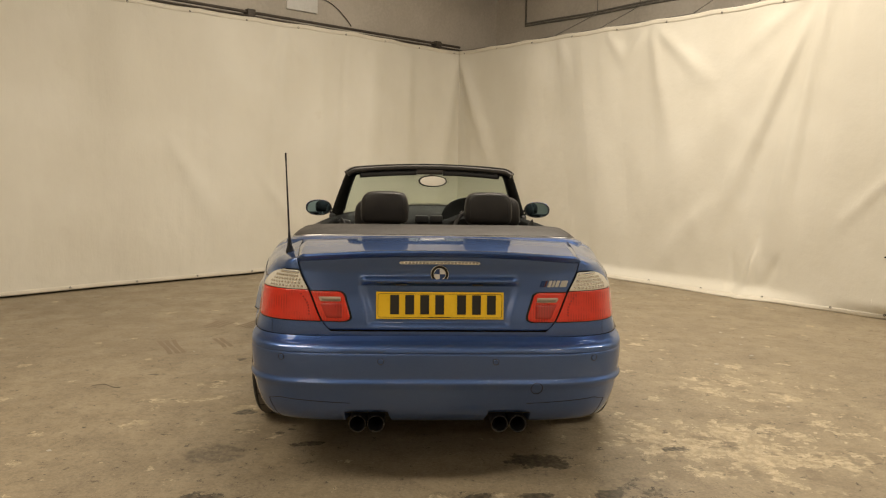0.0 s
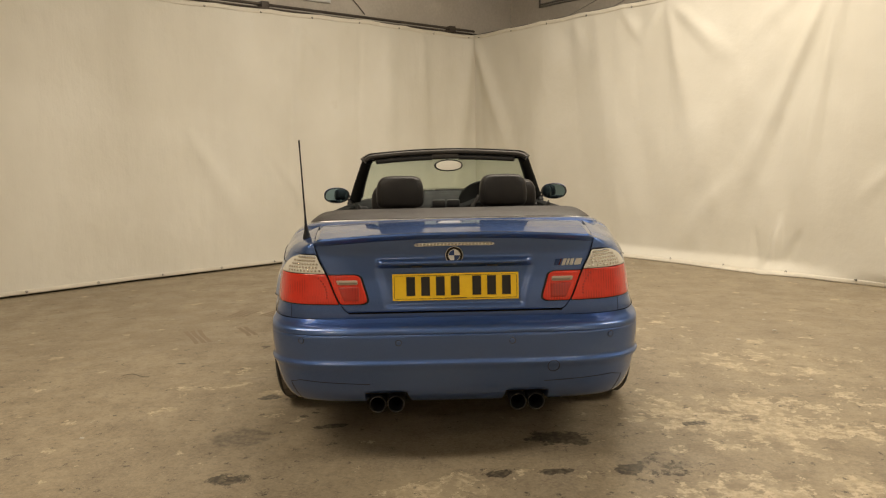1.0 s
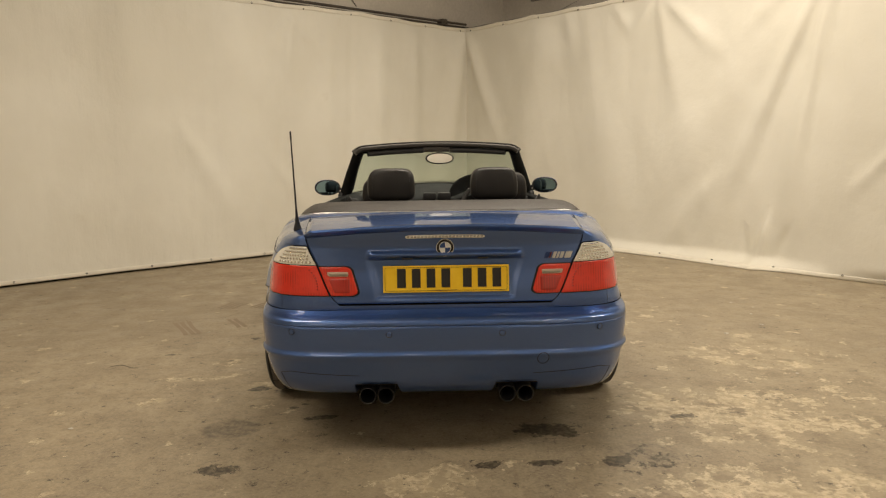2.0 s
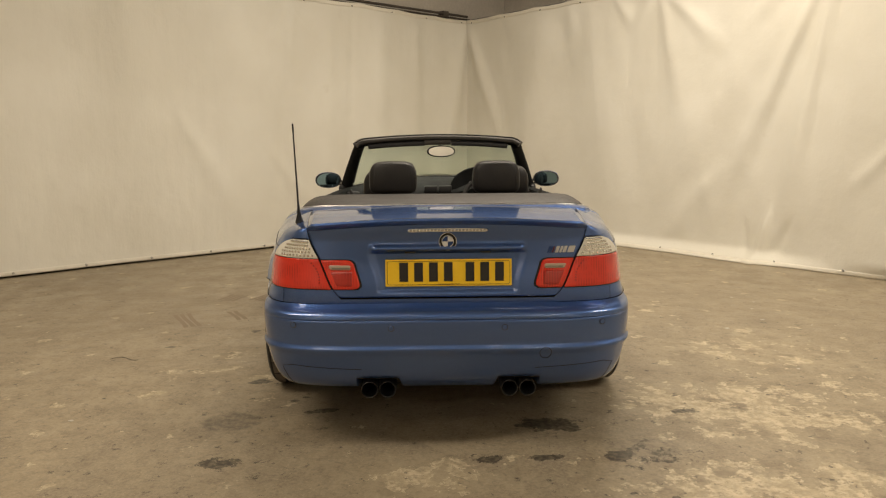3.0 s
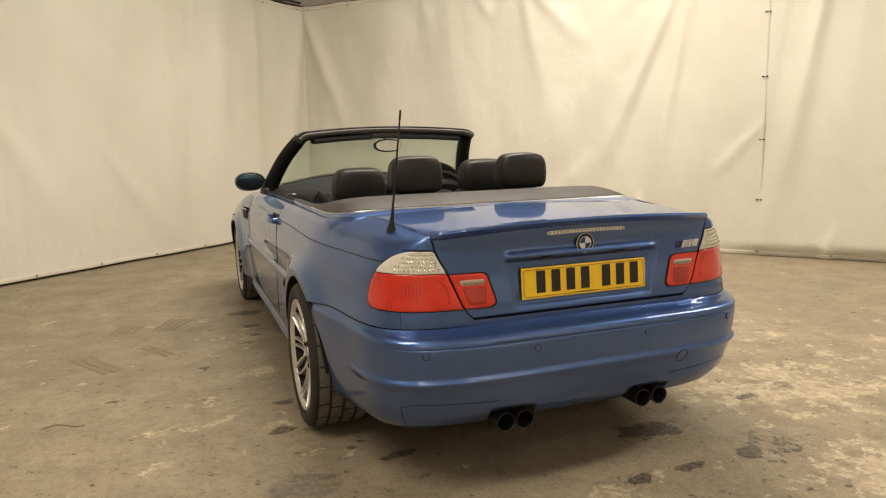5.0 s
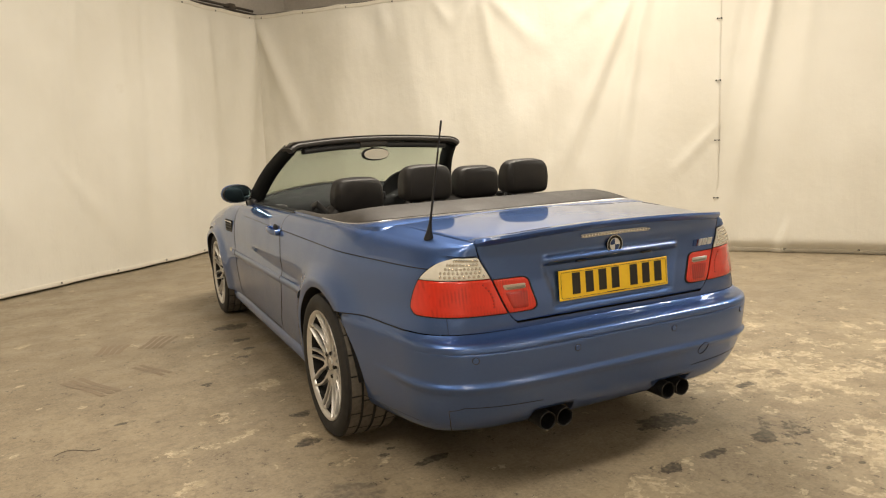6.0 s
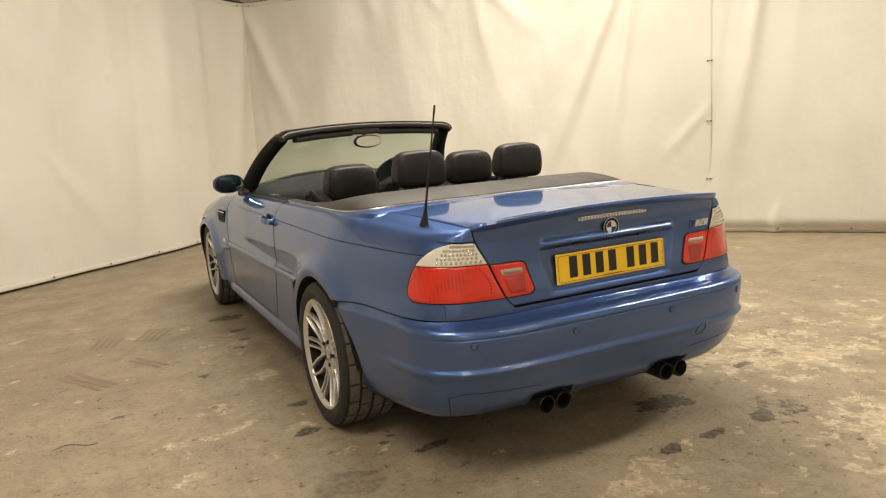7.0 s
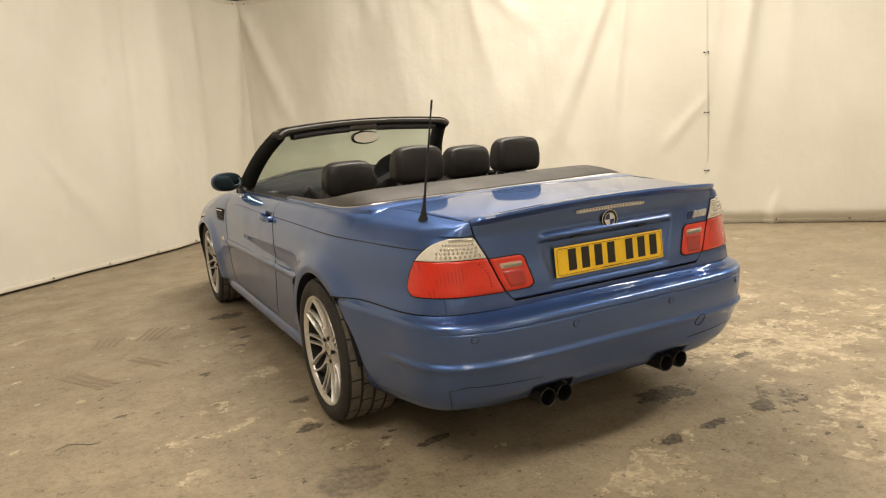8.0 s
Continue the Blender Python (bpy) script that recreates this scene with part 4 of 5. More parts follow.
# exhausts
for x in (-0.331, -0.255, 0.255, 0.331):
    bm = bmesh.new()
    lathe(bm, [(0.42, 0.030), (0.30, 0.036), (0.066, 0.0350), (0.061, 0.0345), (0.060, 0.0335), (0.062, 0.0320), (0.30, 0.0305), (0.30, 0.0)], "y", (x, 0, 0.261), 32)
    tip = part("exhaust_tip", bm, DARK_STEEL, car, "sooty dark steel exhaust tip")
    bm = bmesh.new()
    lathe(bm, [(0.0590, 0.0322), (0.0585, 0.0338), (0.0600, 0.0352), (0.0635, 0.0351)], "y", (x, 0, 0.261), 32)
    part("rim", bm, TIP_STEEL, tip)
for side in (-1, 1):
    bm = bmesh.new()
    cushion(bm, (side * 0.30, 0.50, 0.285), 0.20, 0.16, 0.085, 4, 4)
    part("silencer", bm, DARK_STEEL, car)
    # black block in the cut-out over the tips, standing in for its shade
    bm = bmesh.new()
    box(bm, side * 0.29 - 0.098, side * 0.29 + 0.098, 0.078, 0.30, 0.300, 0.335, 0.006)
    part("cutout_shade_block", bm, GAP_BLACK, car)

# ---- boot lid
def boot_skin(x, z):
    """The lid's rear face with the hollow for the plate and the ledge above it."""
    p = body(tail_u(x, z), z)
    ax = abs(x)
    side = lerp(0.276, 0.312, smooth(0.68, 0.85, z))
    hollow = (1 - smooth(side - 0.016, side + 0.022, ax)) * smooth(0.662, 0.684, z) * (1 - smooth(0.828, 0.842, z))
    ledge = (1 - smooth(0.300, 0.325, ax)) * math.exp(-(((z - 0.853) / 0.013) ** 2))
    y = p.y + 0.011 * hollow - 0.016 * ledge
    return (x, y, z)


face = []
for t in steps(-1, 1, 121):
    face.append([boot_skin(t * (GAP_X(z) - 0.002), z) for z in sorted({*steps(0.652, 0.962, 50), *steps(0.664, 0.686, 8), *steps(0.822, 0.875, 20)})])
top = []
for t in steps(-1, 1, 61):
    row = []
    for k in steps(0, 1, 30):
        x0 = t * (GAP_X(0.96) - 0.002)
        y0 = boot_skin(x0, 0.962)[1]
        y = lerp(y0, 1.827 - 1.17 * (1 - abs(t * 0.644 / 0.756) ** 12.5) ** (1 / 12.5), k)
        x = t * lerp(GAP_X(0.96) - 0.002, EDGE_X(min(y, 0.689)) - 0.003, smooth(0, 0.05, k))
        z = deck(x, y)
        row.append((x, y, lerp(min(0.962, z), z, smooth(0, 0.06, k))))
    top.append(row)
# the rear face follows the deck's crown at its upper edge
face = [[(x, y, min(z, deck(x, 0.12) - 0.0) if z > 0.9 else z) for x, y, z in col] for col in face]
boot = shell("boot_lid", [face, top], PAINT, car, thick=0.008, sharp=40, rim=False)

# spoiler lip along the lid's rear edge
rings = []
for t in steps(-1, 1, 81):
    x = t * 0.581
    p = boot_skin(x, 0.93)
    k = 1 - 0.8 * smooth(0.95, 1.0, abs(t))
    zt = deck(x, 0.12) + 0.0085 * k
    y = p[1]
    h = 0.012 + 0.010 * k
    rings.append([(x, y + 0.088, deck(x, y + 0.088) - 0.005), (x, y + 0.05, zt + 0.001), (x, y + 0.012 - 0.012 * k, zt + 0.008 * k), (x, y - 0.004 - 0.020 * k, zt + 0.009 * k - 0.001), (x, y - 0.006 - 0.022 * k, zt + 0.004 * k - 0.004),
                  (x, y - 0.002 - 0.016 * k, zt - h * 0.55), (x, y + 0.004, zt - h - 0.004), (x, y + 0.03, zt - h)])
shell("spoiler", [rings], PAINT, boot, thick=0, out=(0, 0.2, 0.95), sharp=50)

# shut line below the spoiler, high brake lamp
bm = bmesh.new()
rings = []
for t in [-1, -0.99, *steps(-0.975, 0.975, 25), 0.99, 1]:
    x = t * 0.163
    k = max(0.3, 1 - abs(t) ** 60)
    y = boot_skin(x, 0.925)[1]
    zc = 0.929 - 0.002 * t * t
    rings.append([(x, y - 0.001, zc + 0.0075 * k), (x, y - 0.008, zc + 0.0065 * k), (x, y - 0.011, zc), (x, y - 0.008, zc - 0.0065 * k), (x, y - 0.001, zc - 0.0075 * k)])
add_sheet(bm, rings, (0, 1, 0.93))
brake_lamp = part("high_brake_lamp", bm, CLEAR_LENS, car, "narrow clear high brake lamp strip")
for i in range(22):
    x = lerp(-0.15, 0.15, i / 21)
    y = boot_skin(x, 0.925)[1]
    bm = bmesh.new()
    box(bm, x - 0.0052, x + 0.0052, y - 0.0122, y - 0.008, 0.9245, 0.9325, 0.0015, 1)
    part("reflector", bm, REFLECTOR, brake_lamp)

# number plate with dark bars for its characters
py, pz = 0.0830, 0.751
tilt = Matrix.Translation((0.003, py, pz)) @ Matrix.Rotation(radians(-4.5), 4, "X")
bm = bmesh.new()
box(bm, -0.260, 0.260, -0.003, 0.003, -0.0555, 0.0555, 0.0015, 1)
bmesh.ops.transform(bm, matrix=tilt, verts=bm.verts)
plate = part("number_plate", bm, PLATE, car, "yellow number plate with a row of dark bars")
bm = bmesh.new()
loop = []
for cx, cz, a0 in ((0.244, 0.040, 0), (-0.244, 0.040, 90), (-0.244, -0.040, 180), (0.244, -0.040, 270)):
    loop += [(cx + 0.008 * math.cos(radians(a0 + d)), -0.0034, cz + 0.008 * math.sin(radians(a0 + d))) for d in (0, 30, 60, 90)]
sweep(bm, loop, circle(0.0008, 4), (0, 1, 0), True)
bmesh.ops.transform(bm, matrix=tilt, verts=bm.verts)
part("border", bm, PLATE_BLACK, plate)
x = -0.2095
for i in range(7):
    bm = bmesh.new()
    box(bm, x + 0.007, x + 0.043, -0.0042, -0.0028, -0.0355, 0.0435, 0.0)
    bmesh.ops.transform(bm, matrix=tilt, verts=bm.verts)
    part("bar", bm, PLATE_BLACK, plate)
    x += 0.061 + (0.028 if i == 3 else 0)
bm = bmesh.new()
box(bm, -0.045, 0.045, -0.0040, -0.0028, -0.0487, -0.0455)
bmesh.ops.transform(bm, matrix=tilt, verts=bm.verts)
part("bar", bm, PLATE_BLACK, plate)
for e in (-1, 1):
    bm = bmesh.new()
    box(bm, e * 0.155 - 0.022, e * 0.155 + 0.022, 0.078, 0.100, 0.8335, 0.8400, 0.002)
    part("plate_lamp", bm, BLACK_PLASTIC, boot)

# round badge: black ring, quarters of white and blue
bcy, bcz = boot_skin(0, 0.881)[1] - 0.006, 0.881
bm = bmesh.new()
lathe(bm, [(bcy + 0.012, 0.0362), (bcy - 0.001, 0.0366), (bcy - 0.004, 0.0348), (bcy - 0.004, 0.0235), (bcy - 0.003, 0.0)], "y", (0, 0, bcz), 40)
badge = part("round_badge", bm, BLACK_GLOSS, car, "round black badge with white and blue quarters")
for r, w in ((0.0356, 0.0012), (0.0236, 0.0012)):
    bm = bmesh.new()
    lathe(bm, [(bcy - 0.0052 + w * math.cos(a) * 0.8, r + w * math.sin(a)) for a in steps(0, 2 * math.pi * 5 / 6, 6)], "y", (0, 0, bcz), 40, closed=True)
    part("badge_ring", bm, BADGE, badge)
for q in range(4):
    bm = bmesh.new()
    c = bm.verts.new((0, bcy - 0.0056, bcz))
    rim = [bm.verts.new((0.0227 * math.cos(a), bcy - 0.0050, bcz + 0.0227 * math.sin(a))) for a in steps(q * math.pi / 2, (q + 1) * math.pi / 2, 9)]
    for i in range(8):
        bm.faces.new((c, rim[i], rim[i + 1]))
    part("quarter", bm, BLUE_ENAMEL if q % 2 else WHITE_ENAMEL, badge)
# small chrome model badge drawn as slanted stripes and blocks
for x0, w, mat in ((0.414, 0.008, BLUE_ENAMEL), (0.424, 0.007, BLUE_ENAMEL), (0.433, 0.007, MAROON_ENAMEL), (0.446, 0.014, BADGE), (0.4640, 0.010, BADGE), (0.478, 0.014, BADGE), (0.498, 0.028, BADGE)):
    bm = bmesh.new()
    box(bm, x0, x0 + w, -0.003, 0.004, -0.0135, 0.0135, 0.0015, 1)
    for v in bm.verts:
        v.co.x += v.co.z * 0.35
        v.co.y += boot_skin(v.co.x, 0.841)[1] - 0.002
        v.co.z += 0.842
    part("model_badge", bm, mat, boot)

# ---- tail lamps
def lamp_patch(fn, z0, z1, inner, outer, h, mat, parent, name, label="", mirror=False, round_in=0.012, round_out=0.02, n=26, m=16, soft=(1, 1)):
    """A lens on the tail: rows from z0 to z1, between two bounds in u, with rounded ends."""
    def inset(z, r):
        d = min(z - z0 if soft[0] else 9, z1 - z if soft[1] else 9)
        return r - math.sqrt(max(0, r * r - (r - d) ** 2)) if d < r else 0.0

    rows = [(z0, -0.004), (z0, h * 0.7), *[(z, h) for z in steps(z0 + 0.0025, z1 - 0.0025, m)], (z1, h * 0.7), (z1, -0.004)]
    grid = []
    for z, lift in rows:
        a, b = inner(z) + inset(z, round_in), outer(z) - inset(z, round_out)
        col = []
        ts = steps(0, 1, n)
        for k, t in enumerate([0, *ts, 1]):
            l = -0.004 if k in (0, n + 1) else min(lift, h * (0.7 if k in (1, n) else 1))
            tt = min(0.995, max(0.005, t)) if 1 < k < n else t
            col.append(out_of(fn, lerp(a, b, tt), z, l))
        grid.append(col)
    if mirror:
        grid = mirrored(grid)
    return shell(name, [grid], mat, parent, label, thick=0, out=(0, 0.6, 0.78), sharp=45)


LENS_OUT = table((0.684, 0.270), (0.72, 0.277), (0.76, 0.269), (0.82, 0.243), (0.86, 0.208), (0.885, 0.174))
gap_in = lambda z: tail_u(GAP_X(z) + 0.004, z)
side_out = lambda z: flank_u(LENS_OUT(z), z)
boot_out = lambda z: tail_u(GAP_X(z) - 0.004, z)
lamp_in = lambda z: tail_u(lerp(0.360, 0.388, smooth(0.68, 0.81, z)), z)
for m in (False, True):
    lamp = lamp_patch(body, 0.682, 0.891, lambda z: tail_u(GAP_X(z) + 0.002, z), lambda z: side_out(z) + 0.006, 0.0016, GAP_BLACK, car, "tail_lamp", "wrap-round tail lamp, clear above and red below", m, round_in=0.004, round_out=0.03)
    lamp_patch(body, 0.686, 0.809, gap_in, side_out, 0.006, RED_LENS, lamp, "red_lens", "", m, round_in=0.004, round_out=0.03, soft=(1, 0))
    lamp_patch(body, 0.812, 0.887, gap_in, side_out, 0.006, CLEAR_LENS, lamp, "clear_lens", "", m, round_in=0.006, round_out=0.02, soft=(0, 1))
    # rows of small reflectors behind the clear lens
    for r in range(5):
        z = 0.823 + 0.0135 * r
        a, b = lerp(gap_in(z), side_out(z), 0.07), lerp(gap_in(z), side_out(z), 0.70)
        for k in range(10):
            u = lerp(a, b, (k + 0.5 * (r % 2)) / 9.5)
            c = out_of(body, u, z, 0.0055)
            bm = bmesh.new()
            bmesh.ops.create_icosphere(bm, subdivisions=1, radius=0.0062, matrix=Matrix.Translation((-c.x if m else c.x, c.y, c.z)))
            part("reflector", bm, REFLECTOR, lamp)
    inner = lamp_patch(body, 0.682, 0.809, lambda z: lamp_in(z) - 0.006, lambda z: boot_out(z) + 0.0015, 0.0016, GAP_BLACK, car, "boot_lamp", "red lamp on the boot lid with a pale reversing strip", m, round_in=0.022, round_out=0.004)
    lamp_patch(body, 0.686, 0.805, lamp_in, boot_out, 0.005, RED_LENS, inner, "red_lens", "", m, round_in=0.02, round_out=0.003)
    lamp_patch(body, 0.698, 0.758, lambda z: tail_u(0.392, z), lambda z: tail_u(GAP_X(z) - 0.024, z), 0.0066, DARK_RED_LENS, inner, "dark_lens", "", m, 0.004, 0.004, 12, 8)
    lamp_patch(body, 0.765, 0.784, lambda z: tail_u(0.400, z), lambda z: tail_u(GAP_X(z) - 0.028, z), 0.0076, PALE_SMOKED_LENS, inner, "reversing_lens", "", m, 0.004, 0.004, 12, 8)
    lamp_patch(body, 0.7665, 0.7775, lambda z: tail_u(0.4015, z), lambda z: tail_u(GAP_X(z) - 0.0315, z), 0.0086, SMOKED_LENS, inner, "smoked_lens", "", m, 0.002, 0.002, 10, 6)
    # a column of small dark studs in the red lens
    for k in range(8):
        z = 0.712 + 0.0115 * k
        c = out_of(body, tail_u(GAP_X(z) + 0.040 - 0.012 * math.sin(0.45 * k), z), z, 0.0052)
        bm = bmesh.new()
        bmesh.ops.create_icosphere(bm, subdivisions=1, radius=0.0045, matrix=Matrix.Translation((-c.x if m else c.x, c.y, c.z)))
        part("stud", bm, DARK_RED_LENS, lamp)
    surface_line("panel_joint", body, [(tail_u(0.688, z), z) for z in steps(0.622, 0.681, 8)], 0.001, GAP_BLACK, car, -0.0003, mirror=m)

# ---- soft-top cover: a painted surround, a bright trim and a grained lid that runs forward in two arms
def well_pt(t, a, y0, power):
    """A squared arch round the well: t from -1 (left arm's tip) through 0 (back) to 1."""
    th = (1 - abs(t)) * math.pi / 2
    co, so = max(0.0, math.cos(th)), max(0.0, math.sin(th))
    return math.copysign(a * co ** (2 / power), t), 1.83 - (1.83 - y0) * so ** (2 / power), so


def surround_pt(t, k):
    ox, oy, _ = well_pt(t, 0.7545, 0.6615, 12.5)
    ix, iy, so = well_pt(t, 0.746, 0.735, 10.0)
    z0 = EDGE_Z(oy) + (deck(ox, oy) - EDGE_Z(oy)) * (1 - smooth(0.67, 0.76, oy))
    z1 = 0.9365 + 0.035 * so**1.3
    return (lerp(ox, ix, k), lerp(oy, iy, k), lerp(z0, z1, k) + 0.003 * math.sin(math.pi * k))


def cover_pt(t, k):
    """k: 0 at the trim to 1 at the inner edge."""
    ox, oy, so = well_pt(t, 0.746, 0.735, 10.0)
    ix, iy, so2 = well_pt(t, 0.705, 1.01, 9.0)
    z0 = 0.9375 + 0.035 * so**1.3
    z1 = lerp(0.940, 1.012, so2**0.6)
    z = z0 + (z1 - z0) * math.sin(k * math.pi / 2) ** 0.8 - 0.020 * smooth(0.86, 1.0, k)
    return (lerp(ox, ix, k), lerp(oy, iy, k), z)


tt = [math.copysign(abs(t) ** 0.8, t) if t else 0.0 for t in steps(-1, 1, 141)]
shell("roof_well_surround", [[[surround_pt(t, k) for k in steps(0, 1, 6)] for t in tt]], PAINT, car, thick=0.006, out=(0, 1.3, 0.2), sharp=50)
cover = shell("roof_cover", [[[cover_pt(t, k) for k in steps(0.02, 1, 18)] for t in tt]], VINYL, car, "black grained folding-roof cover", thick=0.012, out=(0, 1.3, 0.2), sharp=50, rim=False)
tube("edge_trim", [p for p in (Vector(cover_pt(t, 0)) for t in tt) if p.y < 1.55], 0.0035, ALLOY, cover, "bright metal trim", 6)

# ---- aerial
bm = bmesh.new()
axy, tip = Vector((-0.648, 0.348, 0.938)), Vector((-0.640, 0.225, 1.362))
way = (tip - axy).normalized()
path = [axy - way * 0.004, axy + way * 0.012, axy + way * 0.03, axy + way * 0.06, axy + way * 0.10, axy + way * 0.40, tip - way * 0.035, tip - way * 0.033, tip]
sweep(bm, path, circle(1.0, 12), (1, 0, 0), scale=[0.019, 0.015, 0.010, 0.0062, 0.0042, 0.0030, 0.0028, 0.0040, 0.0036])
part("aerial", bm, BLACK_PLASTIC, car, "slim black rubber aerial with a conical foot")

# ---- windscreen and its frame
def screen_pt(t, k):
    """t: -1 to 1 across; k: 0 at the foot to 1 at the header."""
    foot = Vector((0.745 * t, 2.955 + 0.33 * (1 - t * t), 0.905 + 0.075 * (1 - t * t)))
    head = Vector((0.585 * t, 2.50 + 0.11 * (1 - t * t), 1.262 + 0.030 * (1 - t * t)))
    p = foot.lerp(head, k)
    return p + Vector((0, 0.035, 0.030)) * math.sin(math.pi * k)


glass = shell("windscreen", [[[screen_pt(t, k) for k in steps(0.02, 1, 14)] for t in steps(-0.97, 0.97, 31)]], GLASS, car, "green-tinted windscreen glass", thick=0.005, out=(0, 1.5, 0.5), rim=False)
glass.visible_shadow = False
for side in (-1, 1):
    bm = bmesh.new()
    path = [screen_pt(side * lerp(1.0, 0.985, k), k) + Vector((-side * 0.012, -0.020, 0.004)) for k in steps(-0.05, 0.985, 20)]
    sweep(bm, path, oval(0.042, 0.054, 16, 3.0), (-side * 0.25, -1, 0.4), scale=[lerp(1.12, 0.80, k) for k in steps(0, 1, 20)])
    part("screen_pillar", bm, TRIM, car, "black-trimmed windscreen pillar")
    tube("pillar_seal", [p + Vector((side * 0.030, 0.035, 0.02)) for p in path], 0.008, BLACK_GLOSS, car, n=6)
bm = bmesh.new()
path = [screen_pt(t, 1.0) + Vector((0, -0.035 + 0.05 * max(0, abs(t) - 0.9), 0.015 - 2.2 * max(0, abs(t) - 0.93) ** 2)) for t in steps(-1.03, 1.03, 45)]
sweep(bm, path, oval(0.062, 0.021, 20, 3.0))
header = part("screen_header", bm, VINYL, car, "black padded windscreen header")
bm = bmesh.new()
sweep(bm, [p + Vector((0, -0.012, 0.0215)) for p in path], oval(0.035, 0.006, 12, 3.0))
part("roof_seal", bm, BLACK_GLOSS, header)
for side in (-1, 1):
    bm = bmesh.new()
    path = [screen_pt(side * t, 1.0) + Vector((0, -0.072, -0.026)) for t in steps(0.17, 0.86, 16)]
    sweep(bm, path, oval(0.027, 0.018, 14, 2.6))
    part("sun_visor", bm, BLACK_PLASTIC, header)
# padded block between the visors that carries the mirror
bm = bmesh.new()
sweep(bm, [screen_pt(t, 1.0) + Vector((0, -0.060, -0.018)) for t in steps(-0.165, 0.165, 9)], oval(0.040, 0.020, 16, 3.0))
part("mirror_mount", bm, VINYL, header)
# black foot of the screen
tube("screen_seal", [screen_pt(t, 0.02) for t in steps(-0.97, 0.97, 31)], 0.012, BLACK_PLASTIC, car)

grid = []
for t in steps(-0.99, 0.99, 31):
    p = screen_pt(t, 0.03)
    grid.append([tuple(p + Vector((0, -0.01, 0.0))), (p.x, p.y + 0.05, p.z - 0.004), (p.x, p.y + 0.13, p.z - 0.012), (p.x, p.y + 0.19, p.z - 0.05)])
shell("cowl", [grid], BLACK_PLASTIC, car, "black plastic cowl under the windscreen", thick=0.006, out=(0, 2.5, 0.0))

# ---- inside mirror
im = Vector((0.024, 2.545, 1.206))
mirror_in = bmesh.new()
cushion(mirror_in, im + Vector((0, 0.018, 0)), 0.108, 0.022, 0.044, 2.2, 2.2, turn=Matrix.Rotation(radians(10), 3, "Z") @ Matrix.Rotation(radians(-3), 3, "X"))
mirror_in = part("inside_mirror", mirror_in, BLACK_PLASTIC, car, "oval inside mirror in a black rim")
turn = Matrix.Translation(im) @ Matrix.Rotation(radians(10), 4, "Z") @ Matrix.Rotation(radians(-3), 4, "X")
bm = bmesh.new()
c = bm.verts.new((0, -0.0075, 0))
rim = [bm.verts.new((x, -0.007, z)) for x, z in oval(0.096, 0.035, 40, 2.2)]
for i in range(40):
    bm.faces.new((c, rim[i], rim[(i + 1) % 40]))
bmesh.ops.transform(bm, matrix=turn, verts=bm.verts)
part("mirror_glass", bm, MIRROR, mirror_in)
tube("stalk", [im + Vector((0, 0.03, 0.01)), im + Vector((-0.01, 0.05, 0.05)), Vector((0.01, 2.60, 1.285))], 0.011, BLACK_PLASTIC, mirror_in)

# ---- door mirrors
for side in (-1, 1):
    c = Vector((side * 0.862, 2.865, 0.983))
    face = Matrix.Rotation(radians(-side * 12), 4, "Z")
    bm = bmesh.new()

    def drawn(p):
        return Vector((p.x * (1 - 0.1 * max(0, p.y / 0.1)), p.y if p.y > 0 else p.y * 0.25, p.z))

    cushion(bm, (0, 0, 0), 0.100, 0.100, 0.062, 2.2, 2.3, 36, 20, bulge=drawn)
    bmesh.ops.transform(bm, matrix=Matrix.Translation(c) @ face, verts=bm.verts)
    housing = part("door_mirror", bm, PAINT, car, "oval blue door mirror with a black-rimmed glass")
    bm = bmesh.new()
    rings = []
    for k, y in ((1.005, -0.012), (1.01, -0.026), (0.965, -0.030), (0.90, -0.026)):
        rings.append([(x * k, y, z * k) for x, z in oval(0.0985, 0.0605, 40, 2.2)])
    add_sheet(bm, rings, (0, 0.1, 0), False, True)
    bmesh.ops.transform(bm, matrix=Matrix.Translation(c) @ face, verts=bm.verts)
    part("rim", bm, BLACK_PLASTIC, housing)
    bm = bmesh.new()
    v = bm.verts.new((0, -0.0268, 0))
    ring = [bm.verts.new((x, -0.0262, z)) for x, z in oval(0.090, 0.055, 40, 2.2)]
    for i in range(40):
        bm.faces.new((v, ring[i], ring[(i + 1) % 40]))
    bmesh.ops.transform(bm, matrix=Matrix.Translation(c) @ face @ Matrix.Rotation(radians(-3), 4, "X"), verts=bm.verts)
    part("mirror_glass", bm, BLUE_MIRROR, housing, "blue-tinted mirror glass")
    for dz in (-0.024, 0.010):
        bm = bmesh.new()
        sweep(bm, [c + Vector((-side * 0.04, 0.012, dz)), c + Vector((-side * 0.09, 0.016, dz - 0.012)), c + Vector((-side * 0.125, 0.03, dz * 0.7 - 0.045))], oval(0.022, 0.009, 12))
        part("arm", bm, BLACK_PLASTIC, housing)
    bm = bmesh.new()
    cushion(bm, (side * 0.752, 2.900, 0.915), 0.030, 0.085, 0.030, 2.4, 2.4)
    part("mirror_foot", bm, BLACK_PLASTIC, car)

